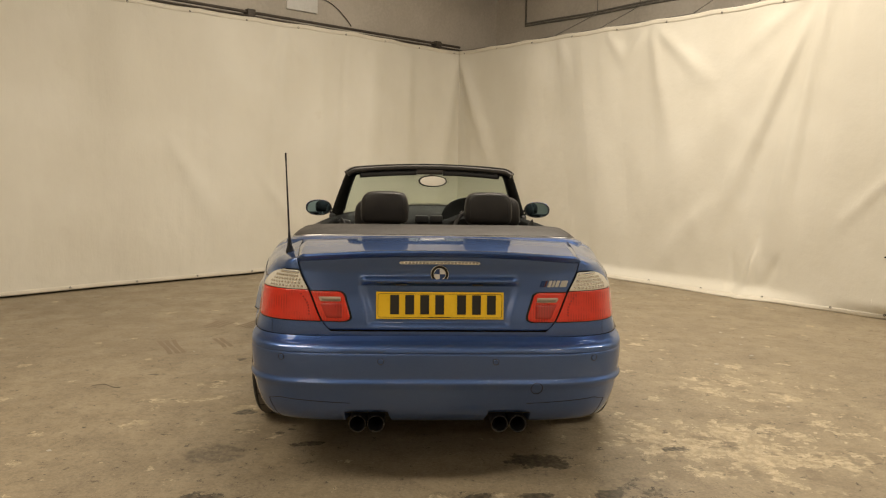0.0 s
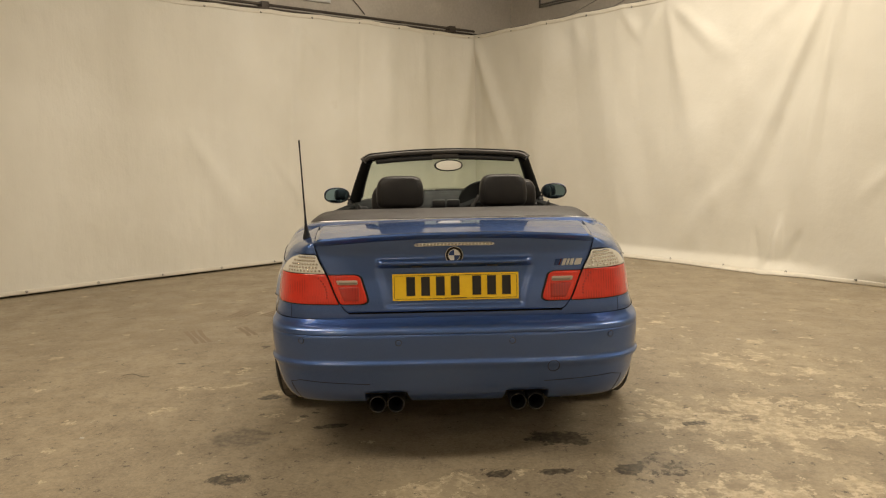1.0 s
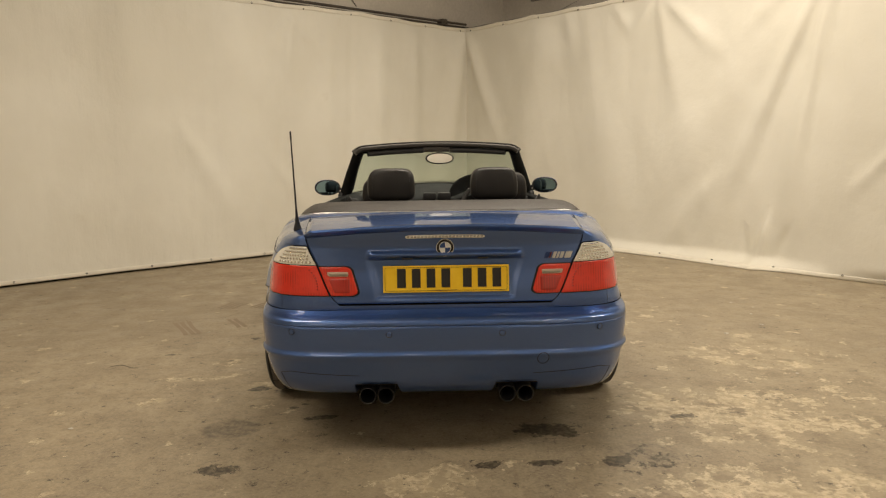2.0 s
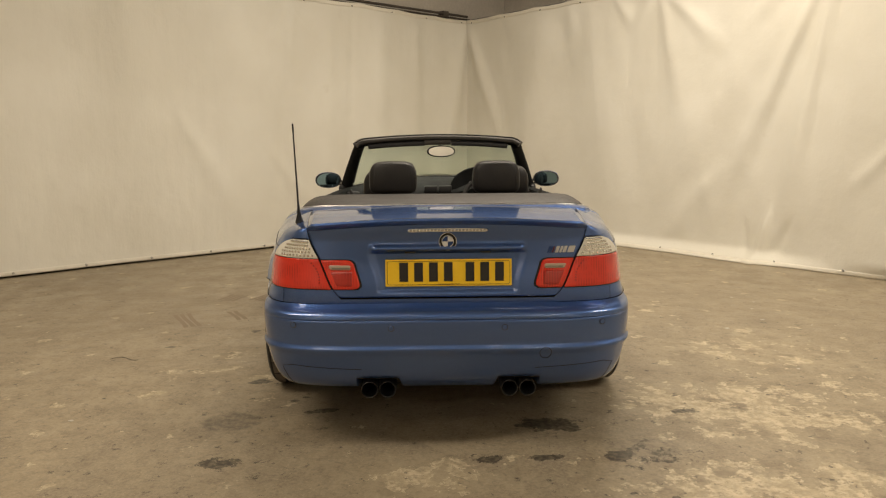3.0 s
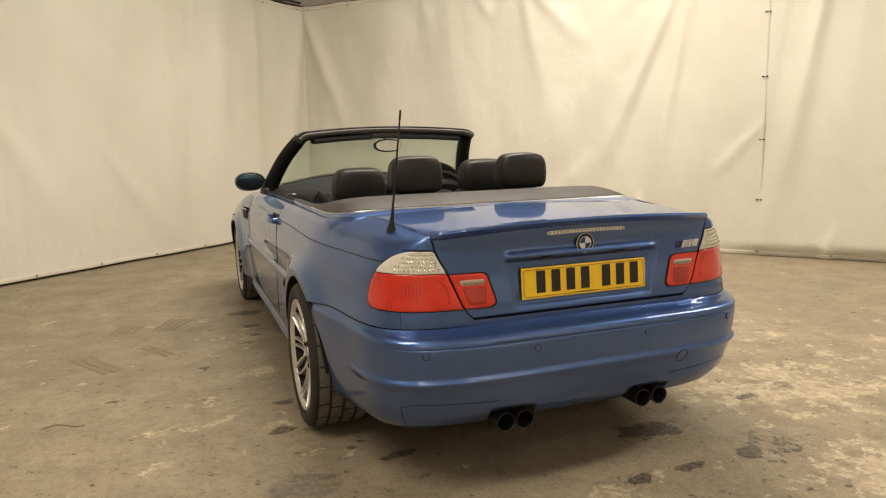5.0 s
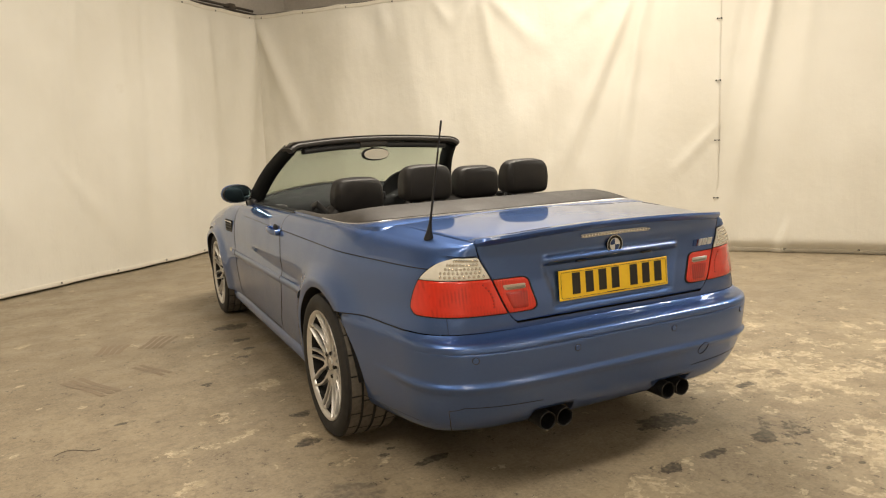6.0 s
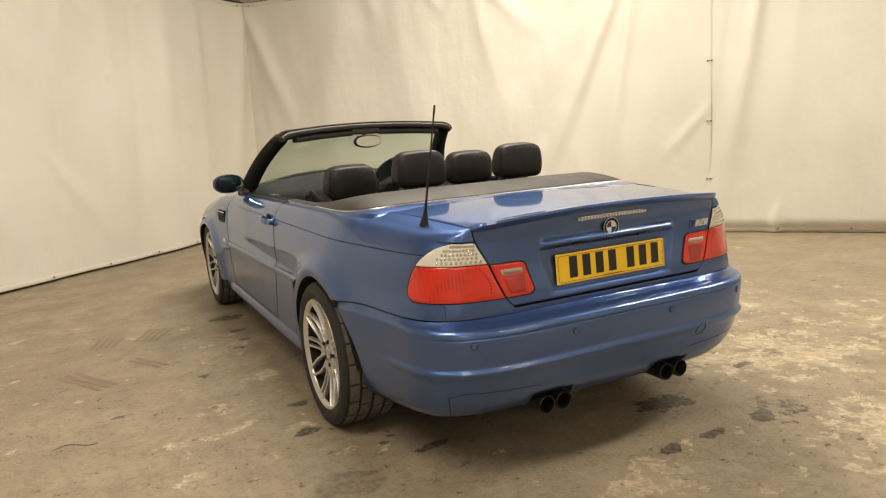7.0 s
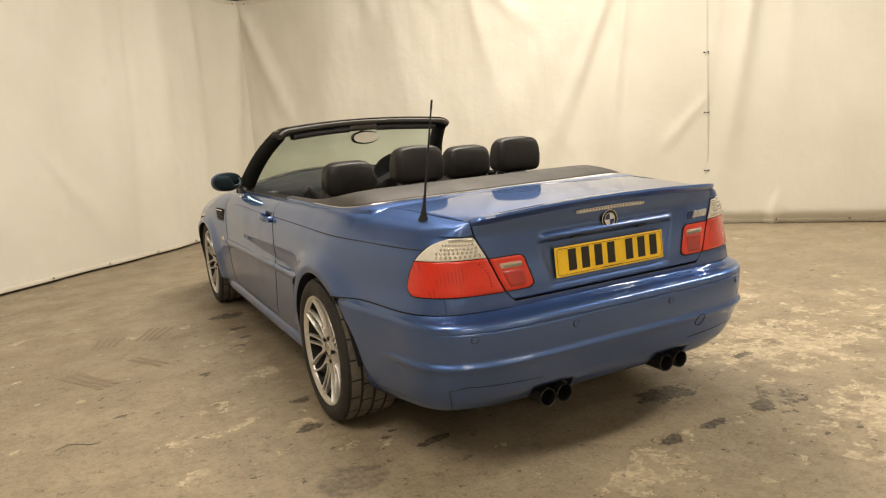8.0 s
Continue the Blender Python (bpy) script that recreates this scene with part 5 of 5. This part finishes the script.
# ---- door handles, wing vents, repeaters
for side in (-1, 1):
    yc, zc = 1.925, 0.832
    x0 = width(yc, zc)
    bm = bmesh.new()
    cushion(bm, (side * (x0 - 0.004), yc - 0.02, zc + 0.004), 0.008, 0.052, 0.030, 2, 2.2)
    part("handle_cup", bm, GAP_BLACK, car)
    bm = bmesh.new()
    sweep(bm, [(side * (x0 - 0.002), yc - 0.105, zc - 0.004), (side * (x0 + 0.020), yc - 0.092, zc - 0.004), (side * (x0 + 0.030), yc - 0.05, zc - 0.002), (side * (x0 + 0.031), yc, zc), (side * (x0 + 0.024), yc + 0.06, zc), (side * (x0 - 0.002), yc + 0.085, zc)], oval(0.009, 0.016, 14, 2.6))
    handle = part("door_handle", bm, PAINT, car, "body-coloured pull handle")
    bm = bmesh.new()
    lathe(bm, [(side * (x0 - 0.004), 0.017), (side * (x0 + 0.024), 0.016), (side * (x0 + 0.027), 0.013), (side * (x0 + 0.027), 0.0)], "x", (0, yc - 0.118, zc - 0.003), 20)
    part("lock", bm, PAINT, handle)
    # vent with slats behind the front wheel
    vy, vz = 3.17, 0.742
    xv = width(vy, vz)
    bm = bmesh.new()
    lean = Matrix.Rotation(radians(-side * 4), 4, "Z")
    box(bm, -0.004, 0.004, -0.085, 0.085, -0.042, 0.042, 0.002, 1, Matrix.Translation((side * (xv - 0.001), vy, vz)) @ lean)
    vent = part("wing_vent", bm, GAP_BLACK, car, "black slatted vent in the front wing")
    for i in range(4):
        bm = bmesh.new()
        box(bm, -0.004, 0.005, -0.080, 0.080, -0.004, 0.004, 0.001, 1, Matrix.Translation((side * (xv + 0.002), vy, vz - 0.030 + 0.020 * i)) @ lean)
        part("slat", bm, CHROME if i == 3 else BLACK_PLASTIC, vent)
    bm = bmesh.new()
    cushion(bm, (side * (width(3.14, 0.575) + 0.002), 3.14, 0.575), 0.006, 0.030, 0.014, 2.4, 2.4)
    part("side_repeater", bm, CLEAR_LENS, car)

# ---- underbody, wheel wells, cabin tub
bm = bmesh.new()
box(bm, -0.57, 0.57, 0.34, 4.25, 0.185, 0.34, 0.02)
part("underbody", bm, GAP_BLACK, car)
for side in (-1, 1):
    bm = bmesh.new()
    box(bm, min(side * 0.56, side * 0.81), max(side * 0.56, side * 0.81), 1.36, 3.33, 0.185, 0.34, 0.02)
    part("floor_pan", bm, GAP_BLACK, car)
    for hub in (REAR_HUB, FRONT_HUB):
        grid = []
        for a in steps(2, 177, 40):
            cy, cz = hub[0] + (ARCH + 0.004) * math.cos(radians(a)), hub[1] + (ARCH + 0.004) * math.sin(radians(a))
            w = width(cy, max(cz, 0.25))
            grid.append([(side * (w - 0.010), cy, cz), (side * 0.70, cy, cz), (side * 0.56, cy, cz), (side * 0.56, hub[0] + 0.3 * math.cos(radians(a)), hub[1] + 0.3 * math.sin(radians(a))), (side * 0.56, hub[0], hub[1])])
        shell("wheel_well", [grid], GAP_BLACK, car, thick=0.004)
# boot interior and the closing walls behind the bumper
bm = bmesh.new()
box(bm, -0.50, 0.50, 0.16, 0.60, 0.30, 0.60, 0.02)
part("boot_tub", bm, GAP_BLACK, car)
# cabin lining
grid = []
for y in steps(1.05, 3.0, 12):
    grid.append([(-0.735, y, 0.90), (-0.735, y, 0.36), (0.735, y, 0.36), (0.735, y, 0.90)])
shell("cabin_lining", [grid], TRIM, car, thick=0.004, weld=False)
bm = bmesh.new()
box(bm, -0.735, 0.735, 1.00, 1.03, 0.34, 0.93)
part("bulkhead", bm, TRIM, car)

# inner door tops
for side in (-1, 1):
    bm = bmesh.new()
    path = [(side * (EDGE_X(y) - 0.030), y, EDGE_Z(y) - 0.010) for y in steps(1.78, 3.02, 16)]
    sweep(bm, path, oval(0.030, 0.020, 14, 3.0))
    part("door_top", bm, TRIM, car, "black padded door top")
    tube("door_seal", [(side * (EDGE_X(y) + 0.001), y, EDGE_Z(y) + 0.001) for y in steps(1.80, 2.96, 16)], 0.006, BLACK_PLASTIC, car, n=6)
    bm = bmesh.new()
    box(bm, min(side * 0.70, side * 0.735), max(side * 0.70, side * 0.735), 1.8, 2.95, 0.42, 0.90, 0.012)
    part("door_card", bm, TRIM, car)

# ---- dashboard
grid = []
for t in steps(-1, 1, 41):
    x = t * 0.715
    bow = 0.30 * (1 - t * t)
    hood = 0.038 * math.exp(-(((x - 0.37) / 0.20) ** 4))
    row = [(x, 2.93 + bow * 0.95, 0.918 + 0.068 * (1 - t * t)), (x, 2.85 + bow * 0.6, 0.925 + 0.050 * (1 - t * t)), (x, 2.74, 0.925 + 0.020 * (1 - t * t) + hood), (x, 2.66 - hood, 0.915 + hood), (x, 2.62 - hood, 0.890 + hood),
           (x, 2.60, 0.84), (x, 2.615, 0.76), (x, 2.64, 0.66), (x, 2.75, 0.55)]
    grid.append(row)
dash = shell("dashboard", [grid], TRIM, car, "dark grey padded dashboard", thick=0.01, out=(0, 3.0, 0.6), sharp=50)
for x in (-0.055, 0.055):
    bm = bmesh.new()
    box(bm, x - 0.048, x + 0.048, 2.600, 2.66, 0.895, 0.945, 0.006)
    part("air_vent", bm, BLACK_PLASTIC, dash)
for x in (-0.64, 0.66):
    bm = bmesh.new()
    cushion(bm, (x, 2.612, 0.885), 0.05, 0.02, 0.026, 3, 3)
    part("air_vent", bm, BLACK_PLASTIC, dash)
bm = bmesh.new()
box(bm, -0.11, 0.11, 2.583, 2.64, 0.66, 0.84, 0.01)
part("centre_console", bm, BLACK_PLASTIC, dash)
bm = bmesh.new()
box(bm, -0.12, 0.12, 1.75, 2.62, 0.36, 0.58, 0.03, 3)
part("tunnel", bm, TRIM, car)

# hood over the instruments with the dial panel under it
bm = bmesh.new()
sweep(bm, [(0.345 + 0.185 * math.cos(a), 2.66 + 0.03 * math.sin(a), 0.895 + 0.125 * math.sin(a) ** 0.7) for a in steps(0.02, math.pi - 0.02, 25)], oval(0.070, 0.011, 12, 3.0), (0, 1, 0.2))
part("instrument_hood", bm, TRIM, dash)
bm = bmesh.new()
box(bm, 0.345 - 0.165, 0.345 + 0.165, 2.685, 2.70, 0.86, 0.985, 0.006)
part("dial_panel", bm, BLACK_GLOSS, dash)
for dx, r in ((-0.075, 0.048), (0.075, 0.048)):
    bm = bmesh.new()
    lathe(bm, [(2.681 + 0.003 * math.cos(a), r + 0.003 * math.sin(a)) for a in steps(0, 2 * math.pi * 5 / 6, 6)], "y", (0.345 + dx, 0, 0.93), 28, closed=True)
    part("dial_ring", bm, ALLOY, dash)

# ---- steering wheel (right-hand drive)
sw = Matrix.Translation((0.365, 2.405, 0.845)) @ Matrix.Rotation(radians(-24), 4, "X")
bm = bmesh.new()
lathe(bm, [(0.016 * math.cos(a), 0.185 + 0.016 * math.sin(a)) for a in steps(0, 2 * math.pi * 9 / 10, 10)], "y", n=40, closed=True)
bmesh.ops.transform(bm, matrix=sw, verts=bm.verts)
wheel_s = part("steering_wheel", bm, LEATHER, car, "black leather steering wheel")
bm = bmesh.new()
cushion(bm, (0, 0.012, 0), 0.075, 0.03, 0.065, 3, 3)
for a in (0, 180, 270):
    d = Vector((math.cos(radians(a)), 0, math.sin(radians(a))))
    sweep(bm, [d * 0.05 + Vector((0, 0.015, 0)), d * 0.18], oval(0.020, 0.010, 10), (0, 1, 0))
bmesh.ops.transform(bm, matrix=sw, verts=bm.verts)
part("boss", bm, BLACK_PLASTIC, wheel_s)
tube("column", [sw @ Vector((0, 0.02, 0)), sw @ Vector((0, 0.24, 0.0))], 0.04, BLACK_PLASTIC, wheel_s, n=14, up=(1, 0, 0))


# ---- seats
def headrest(c, w, h, d, lean, name="headrest"):
    turn = Matrix.Rotation(radians(lean), 3, "X")
    bm = bmesh.new()

    def padded(p):
        k = 1 - 0.09 * smooth(-0.2 * h, h, p.z) ** 2
        return Vector((p.x * k, p.y * (1 - 0.25 * max(0, p.z / h)) - 0.012 * (1 - (p.x / w) ** 2), p.z + 0.006 * (1 - (p.x / w) ** 2)))

    cushion(bm, c, w, d, h, 5.0, 5.2, 44, 28, turn, padded)
    rest = part(name, bm, LEATHER, car, "black leather headrest")
    for e in (-1, 1):
        pts = [Vector(c) + turn @ padded(Vector((e * w * 0.78, 0.905 * d * math.copysign(abs(math.cos(a)) ** 0.5, math.cos(a)), 0.905 * h * math.copysign(abs(math.sin(a)) ** 0.45, math.sin(a))))) for a in steps(0, 2 * math.pi * 31 / 32, 32)]
        tube("piping", pts, 0.0035, LEATHER, rest, n=6, up=(1, 0, 0), closed=True)
        tube("post", [Vector(c) + turn @ Vector((e * w * 0.45, 0, -h * 0.8)), Vector(c) + turn @ Vector((e * w * 0.45, 0, -h - 0.06))], 0.007, CHROME, rest, n=8, up=(0, 1, 0))
    return rest


for x in (-0.27, 0.30):
    headrest((x, 1.165, 1.084), 0.131, 0.087, 0.064, 6)
bm = bmesh.new()
cushion(bm, (0, 1.24, 0.72), 0.60, 0.085, 0.245, 6, 5, 48, 20, Matrix.Rotation(radians(10), 3, "X"))
part("rear_backrest", bm, LEATHER, car, "black leather rear backrest")
bm = bmesh.new()
cushion(bm, (0, 1.52, 0.47), 0.60, 0.27, 0.09, 6, 4)
part("rear_bench", bm, LEATHER, car, "black leather rear bench")
for x in (-0.350, 0.435):
    headrest((x, 1.93, 0.992 if x < 0 else 1.020), 0.150, 0.095, 0.078, 8)
    bm = bmesh.new()

    def waisted(p):
        return Vector((p.x * (1 - 0.22 * smooth(0.05, 0.30, p.z)), p.y + 0.02 * abs(p.x / 0.25) ** 2, p.z))

    cushion(bm, (x, 2.00, 0.66), 0.250, 0.075, 0.30, 4.5, 4.5, 40, 24, Matrix.Rotation(radians(14), 3, "X"), waisted)
    seat = part("front_seat", bm, LEATHER, car, "black leather front seat")
    bm = bmesh.new()
    cushion(bm, (x, 2.24, 0.46), 0.25, 0.26, 0.09, 5, 4)
    part("cushion", bm, LEATHER, seat)
    bm = bmesh.new()
    side = -1 if x < 0 else 1
    sweep(bm, [(x + side * 0.20, 1.90, 0.90), (x + side * 0.24, 1.93, 0.955), (x + side * 0.25, 2.00, 0.93)], oval(0.006, 0.022, 10))
    part("belt_guide", bm, BLACK_PLASTIC, seat)


# ---- wheels
def make_wheel(y, side, tyre_w, first=None):
    """side -1: the flank with x < 0. The wheel's face looks outwards."""
    face = 0.902 if y < 2 else 0.894
    hub_x = side * (face - tyre_w / 2)
    r = 0.322
    h = tyre_w / 2
    s = side
    bm = bmesh.new()
    prof = [(-s * h * 0.86, 0.243), (-s * h * 0.97, 0.262), (-s * h, 0.280), (-s * h * 0.97, 0.300), (-s * h * 0.88, 0.314)]
    for a, b in ((-0.80, -0.46), (-0.40, -0.04), (0.04, 0.40), (0.46, 0.80)):
        prof += [(s * h * a, 0.3145), (s * h * (a + 0.01), r - 0.001), (s * h * (b - 0.01), r - 0.001), (s * h * b, 0.3145)]
    prof += [(s * h * 0.88, 0.314), (s * h * 0.97, 0.300), (s * h, 0.280), (s * h * 0.985, 0.262), (s * h * 0.93, 0.2465), (s * h * 0.86, 0.243)]
    n_p = len(prof)

    def blocks(i, k):
        if 4 <= k <= n_p - 6:
            rib = (k - 5) // 4
            return -0.0055 if (i + rib * 7) % 24 == 0 and prof[k][1] > 0.318 else 0.0
        return 0.0

    lathe(bm, prof, "x", n=552, wave=blocks)
    for f in bm.faces:
        radii = [math.hypot(v.co.y, v.co.z) for v in f.verts]
        f.material_index = 1 if min(radii) > 0.3195 else 0
    wheel = part("wheel", bm, RUBBER, car, "low-profile tyre on a multi-spoke alloy wheel", 30)
    wheel.data.materials.append(TREAD)
    wheel.location = (hub_x, y, r)
    # rim barrel and lip; the barrel is coloured dark for the shade behind the spokes
    bm = bmesh.new()
    lathe(bm, [(s * h * 0.86, 0.2425), (s * h * 0.92, 0.2470), (s * h * 0.955, 0.2455), (s * h * 0.955, 0.2400), (s * h * 0.90, 0.2310), (s * h * 0.82, 0.2265), (s * h * 0.82, 0.2400)], "x", n=72)
    rim = part("rim", bm, ALLOY, wheel, "silver multi-spoke alloy rim", 40)
    bm = bmesh.new()
    lathe(bm, [(s * h * 0.83, 0.2285), (s * h * 0.3, 0.222), (-s * h * 0.85, 0.224), (-s * h * 0.86, 0.2425)], "x", n=72)
    part("barrel", bm, BARREL, wheel)
    # spokes
    bm = bmesh.new()

    def spoke(a0, r0, a1, r1, w0, w1, bend=0.0):
        path, scl = [], []
        for k in steps(0, 1, 7):
            rr, aa = lerp(r0, r1, k), radians(lerp(a0, a1, k) + bend * math.sin(math.pi * k))
            depth = h * (0.60 + 0.24 * k * k)
            path.append(Vector((s * depth, rr * math.cos(aa), rr * math.sin(aa))))
            scl.append(lerp(w0, w1, k))
        sec = [(-1, -0.9), (-1, 0.6), (-0.7, 1.0), (0.7, 1.0), (1, 0.6), (1, -0.9)]
        rings = []
        for i, p in enumerate(path):
            ahead = (path[min(i + 1, 6)] - path[max(i - 1, 0)]).normalized()
            up_v = Vector((s, 0, 0))
            sidev = ahead.cross(up_v).normalized()
            rings.append([p + sidev * (u * scl[i]) + up_v * (v * 0.011) for u, v in sec])
        add_sheet(bm, rings, None, False, True)

    for g in range(5):
        a = 72 * g + (0 if y < 2 else 20)
        for e in (-1, 1):
            spoke(a + e * 23, 0.050, a + e * 32.6, 0.237, 0.0068, 0.0052, -e * 3.5)
            spoke(a + e * 6.8, 0.088, a + e * 4.2, 0.237, 0.0060, 0.0046)
        # the broad web from which the four spokes of a group spring
        web = []
        for k in steps(0, 1, 9):
            row = []
            for t in steps(-1, 1, 13):
                rr = lerp(0.048, 0.088 + 0.034 * t * t - 0.010 * math.cos(3 * math.pi * t), k)
                kk = (rr - 0.05) / 0.187
                aa = radians(a + t * (lerp(23, 32.6, kk) - 3.5 * math.sin(math.pi * kk)))
                row.append((s * (h * (0.60 + 0.24 * kk * kk) + 0.0105), rr * math.cos(aa), rr * math.sin(aa)))
            web.append(row)
        add_sheet(bm, web)
        add_sheet(bm, [web[-1], [(p[0] - s * 0.018, p[1], p[2]) for p in web[-1]]])
    bmesh.ops.recalc_face_normals(bm, faces=bm.faces)
    part("spokes", bm, ALLOY, wheel)
    bm = bmesh.new()
    x1 = s * h * 0.60
    rings = []
    for rr, dx in ((0.030, 0.002), (0.034, 0.006), (0.050, 0.008), (0.058, 0.006), (0.062, 0.0), (0.062, -0.02)):
        rings.append([(x1 + s * dx, rr * math.cos(t), rr * math.sin(t)) for t in steps(0, 2 * math.pi * 59 / 60, 60)])
    add_sheet(bm, rings, None, False, True)
    bmesh.ops.recalc_face_normals(bm, faces=bm.faces)
    part("hub", bm, ALLOY, wheel)
    bm = bmesh.new()
    lathe(bm, [(x1 - s * 0.01, 0.032), (x1 + s * 0.010, 0.031), (x1 + s * 0.014, 0.026), (x1 + s * 0.015, 0.0)], "x", n=28)
    part("centre_cap", bm, CHROME, wheel)
    for g in range(5):
        a = radians(36 + 72 * g + (0 if y < 2 else 20))
        bm = bmesh.new()
        lathe(bm, [(x1 + s * 0.002, 0.010), (x1 + s * 0.016, 0.009), (x1 + s * 0.018, 0.006), (x1 + s * 0.018, 0.0)], "x", (0, 0.055 * math.cos(a), 0.055 * math.sin(a)), 10)
        part("wheel_bolt", bm, DARK_STEEL, wheel)
    bm = bmesh.new()
    lathe(bm, [(x1 - s * 0.075, 0.075), (x1 - s * 0.075, 0.172), (x1 - s * 0.098, 0.172), (x1 - s * 0.098, 0.05), (x1 - s * 0.03, 0.05), (x1 - s * 0.03, 0.075)], "x", n=48)
    part("brake_disc", bm, DISC, wheel)
    bm = bmesh.new()
    cushion(bm, (x1 - s * 0.085, -0.14, 0.04), 0.04, 0.045, 0.10, 4, 4)
    part("brake_caliper", bm, DARK_STEEL, wheel)
    return wheel


for y, w in ((REAR_HUB[0], 0.262), (FRONT_HUB[0], 0.228)):
    for side in (-1, 1):
        make_wheel(y, side, w)

# ---------------------------------------------------------------- small things on the floor
bm = bmesh.new()
twig = [(-1.99 + 0.18 * t, 1.389 + 0.03 * math.sin(5 * t) + 0.002 * t, 0.003 + 0.002 * math.sin(7 * t)) for t in steps(0, 1, 14)]
sweep(bm, twig, circle(0.0016, 5), scale=[0.7 + 0.5 * math.sin(3 * t) for t in steps(0, 1, 14)])
tagged(part("twig", bm, TREAD), "thin brown twig lying on the concrete", "twig")
rng = random.Random(5)
for i in range(26):
    x, y, r = rng.uniform(-2.2, 2.6), rng.uniform(-1.0, 3.2), rng.uniform(0.006, 0.014)
    if abs(x) < 0.95 and y > 0:
        continue
    bm = bmesh.new()
    bmesh.ops.create_icosphere(bm, subdivisions=1, radius=r)
    for v in bm.verts:
        v.co = Vector((v.co.x * rng.uniform(0.8, 1.7), v.co.y * rng.uniform(0.7, 1.2), max(v.co.z, -r * 0.3) * 0.4 + r * 0.12))
    crumb = part("grit_crumb", bm, BLOCK_WALL if i % 3 else DARK_PIPE)
    crumb.location = (x, y, 0)
    tagged(crumb, "small crumb of grit on the concrete", "debris", "grit on the floor")

# faint tyre prints on the concrete
PRINT = textured("dusty_print", (0.205, 0.158, 0.108), (0.250, 0.198, 0.138), 45, 0.8, 0.2)
for cx, cy, turn, n, long in ((-1.40, 3.08, 62, 4, 0.30), (-1.69, 3.06, 70, 4, 0.22), (-1.83, 2.32, 118, 3, 0.42), (-1.50, 2.45, 118, 2, 0.30)):
    bm = bmesh.new()
    for i in range(n):
        off = (i - (n - 1) / 2) * 0.045
        ring = [(off + d + 0.006 * math.sin(5 * t + i), lerp(-long / 2, long / 2, t), 0.0018) for d in (-0.015, 0.015) for t in steps(0, 1, 6)]
        vs = [bm.verts.new(p) for p in ring]
        for k in range(5):
            bm.faces.new((vs[k], vs[k + 1], vs[k + 7], vs[k + 6]))
    mark = part("tyre_print", bm, PRINT)
    mark.location, mark.rotation_euler = (cx, cy, 0), (0, 0, radians(turn - 90))
    tagged(mark, "faint dark tyre tread print on the concrete", "mark", "tyre prints", "structure")
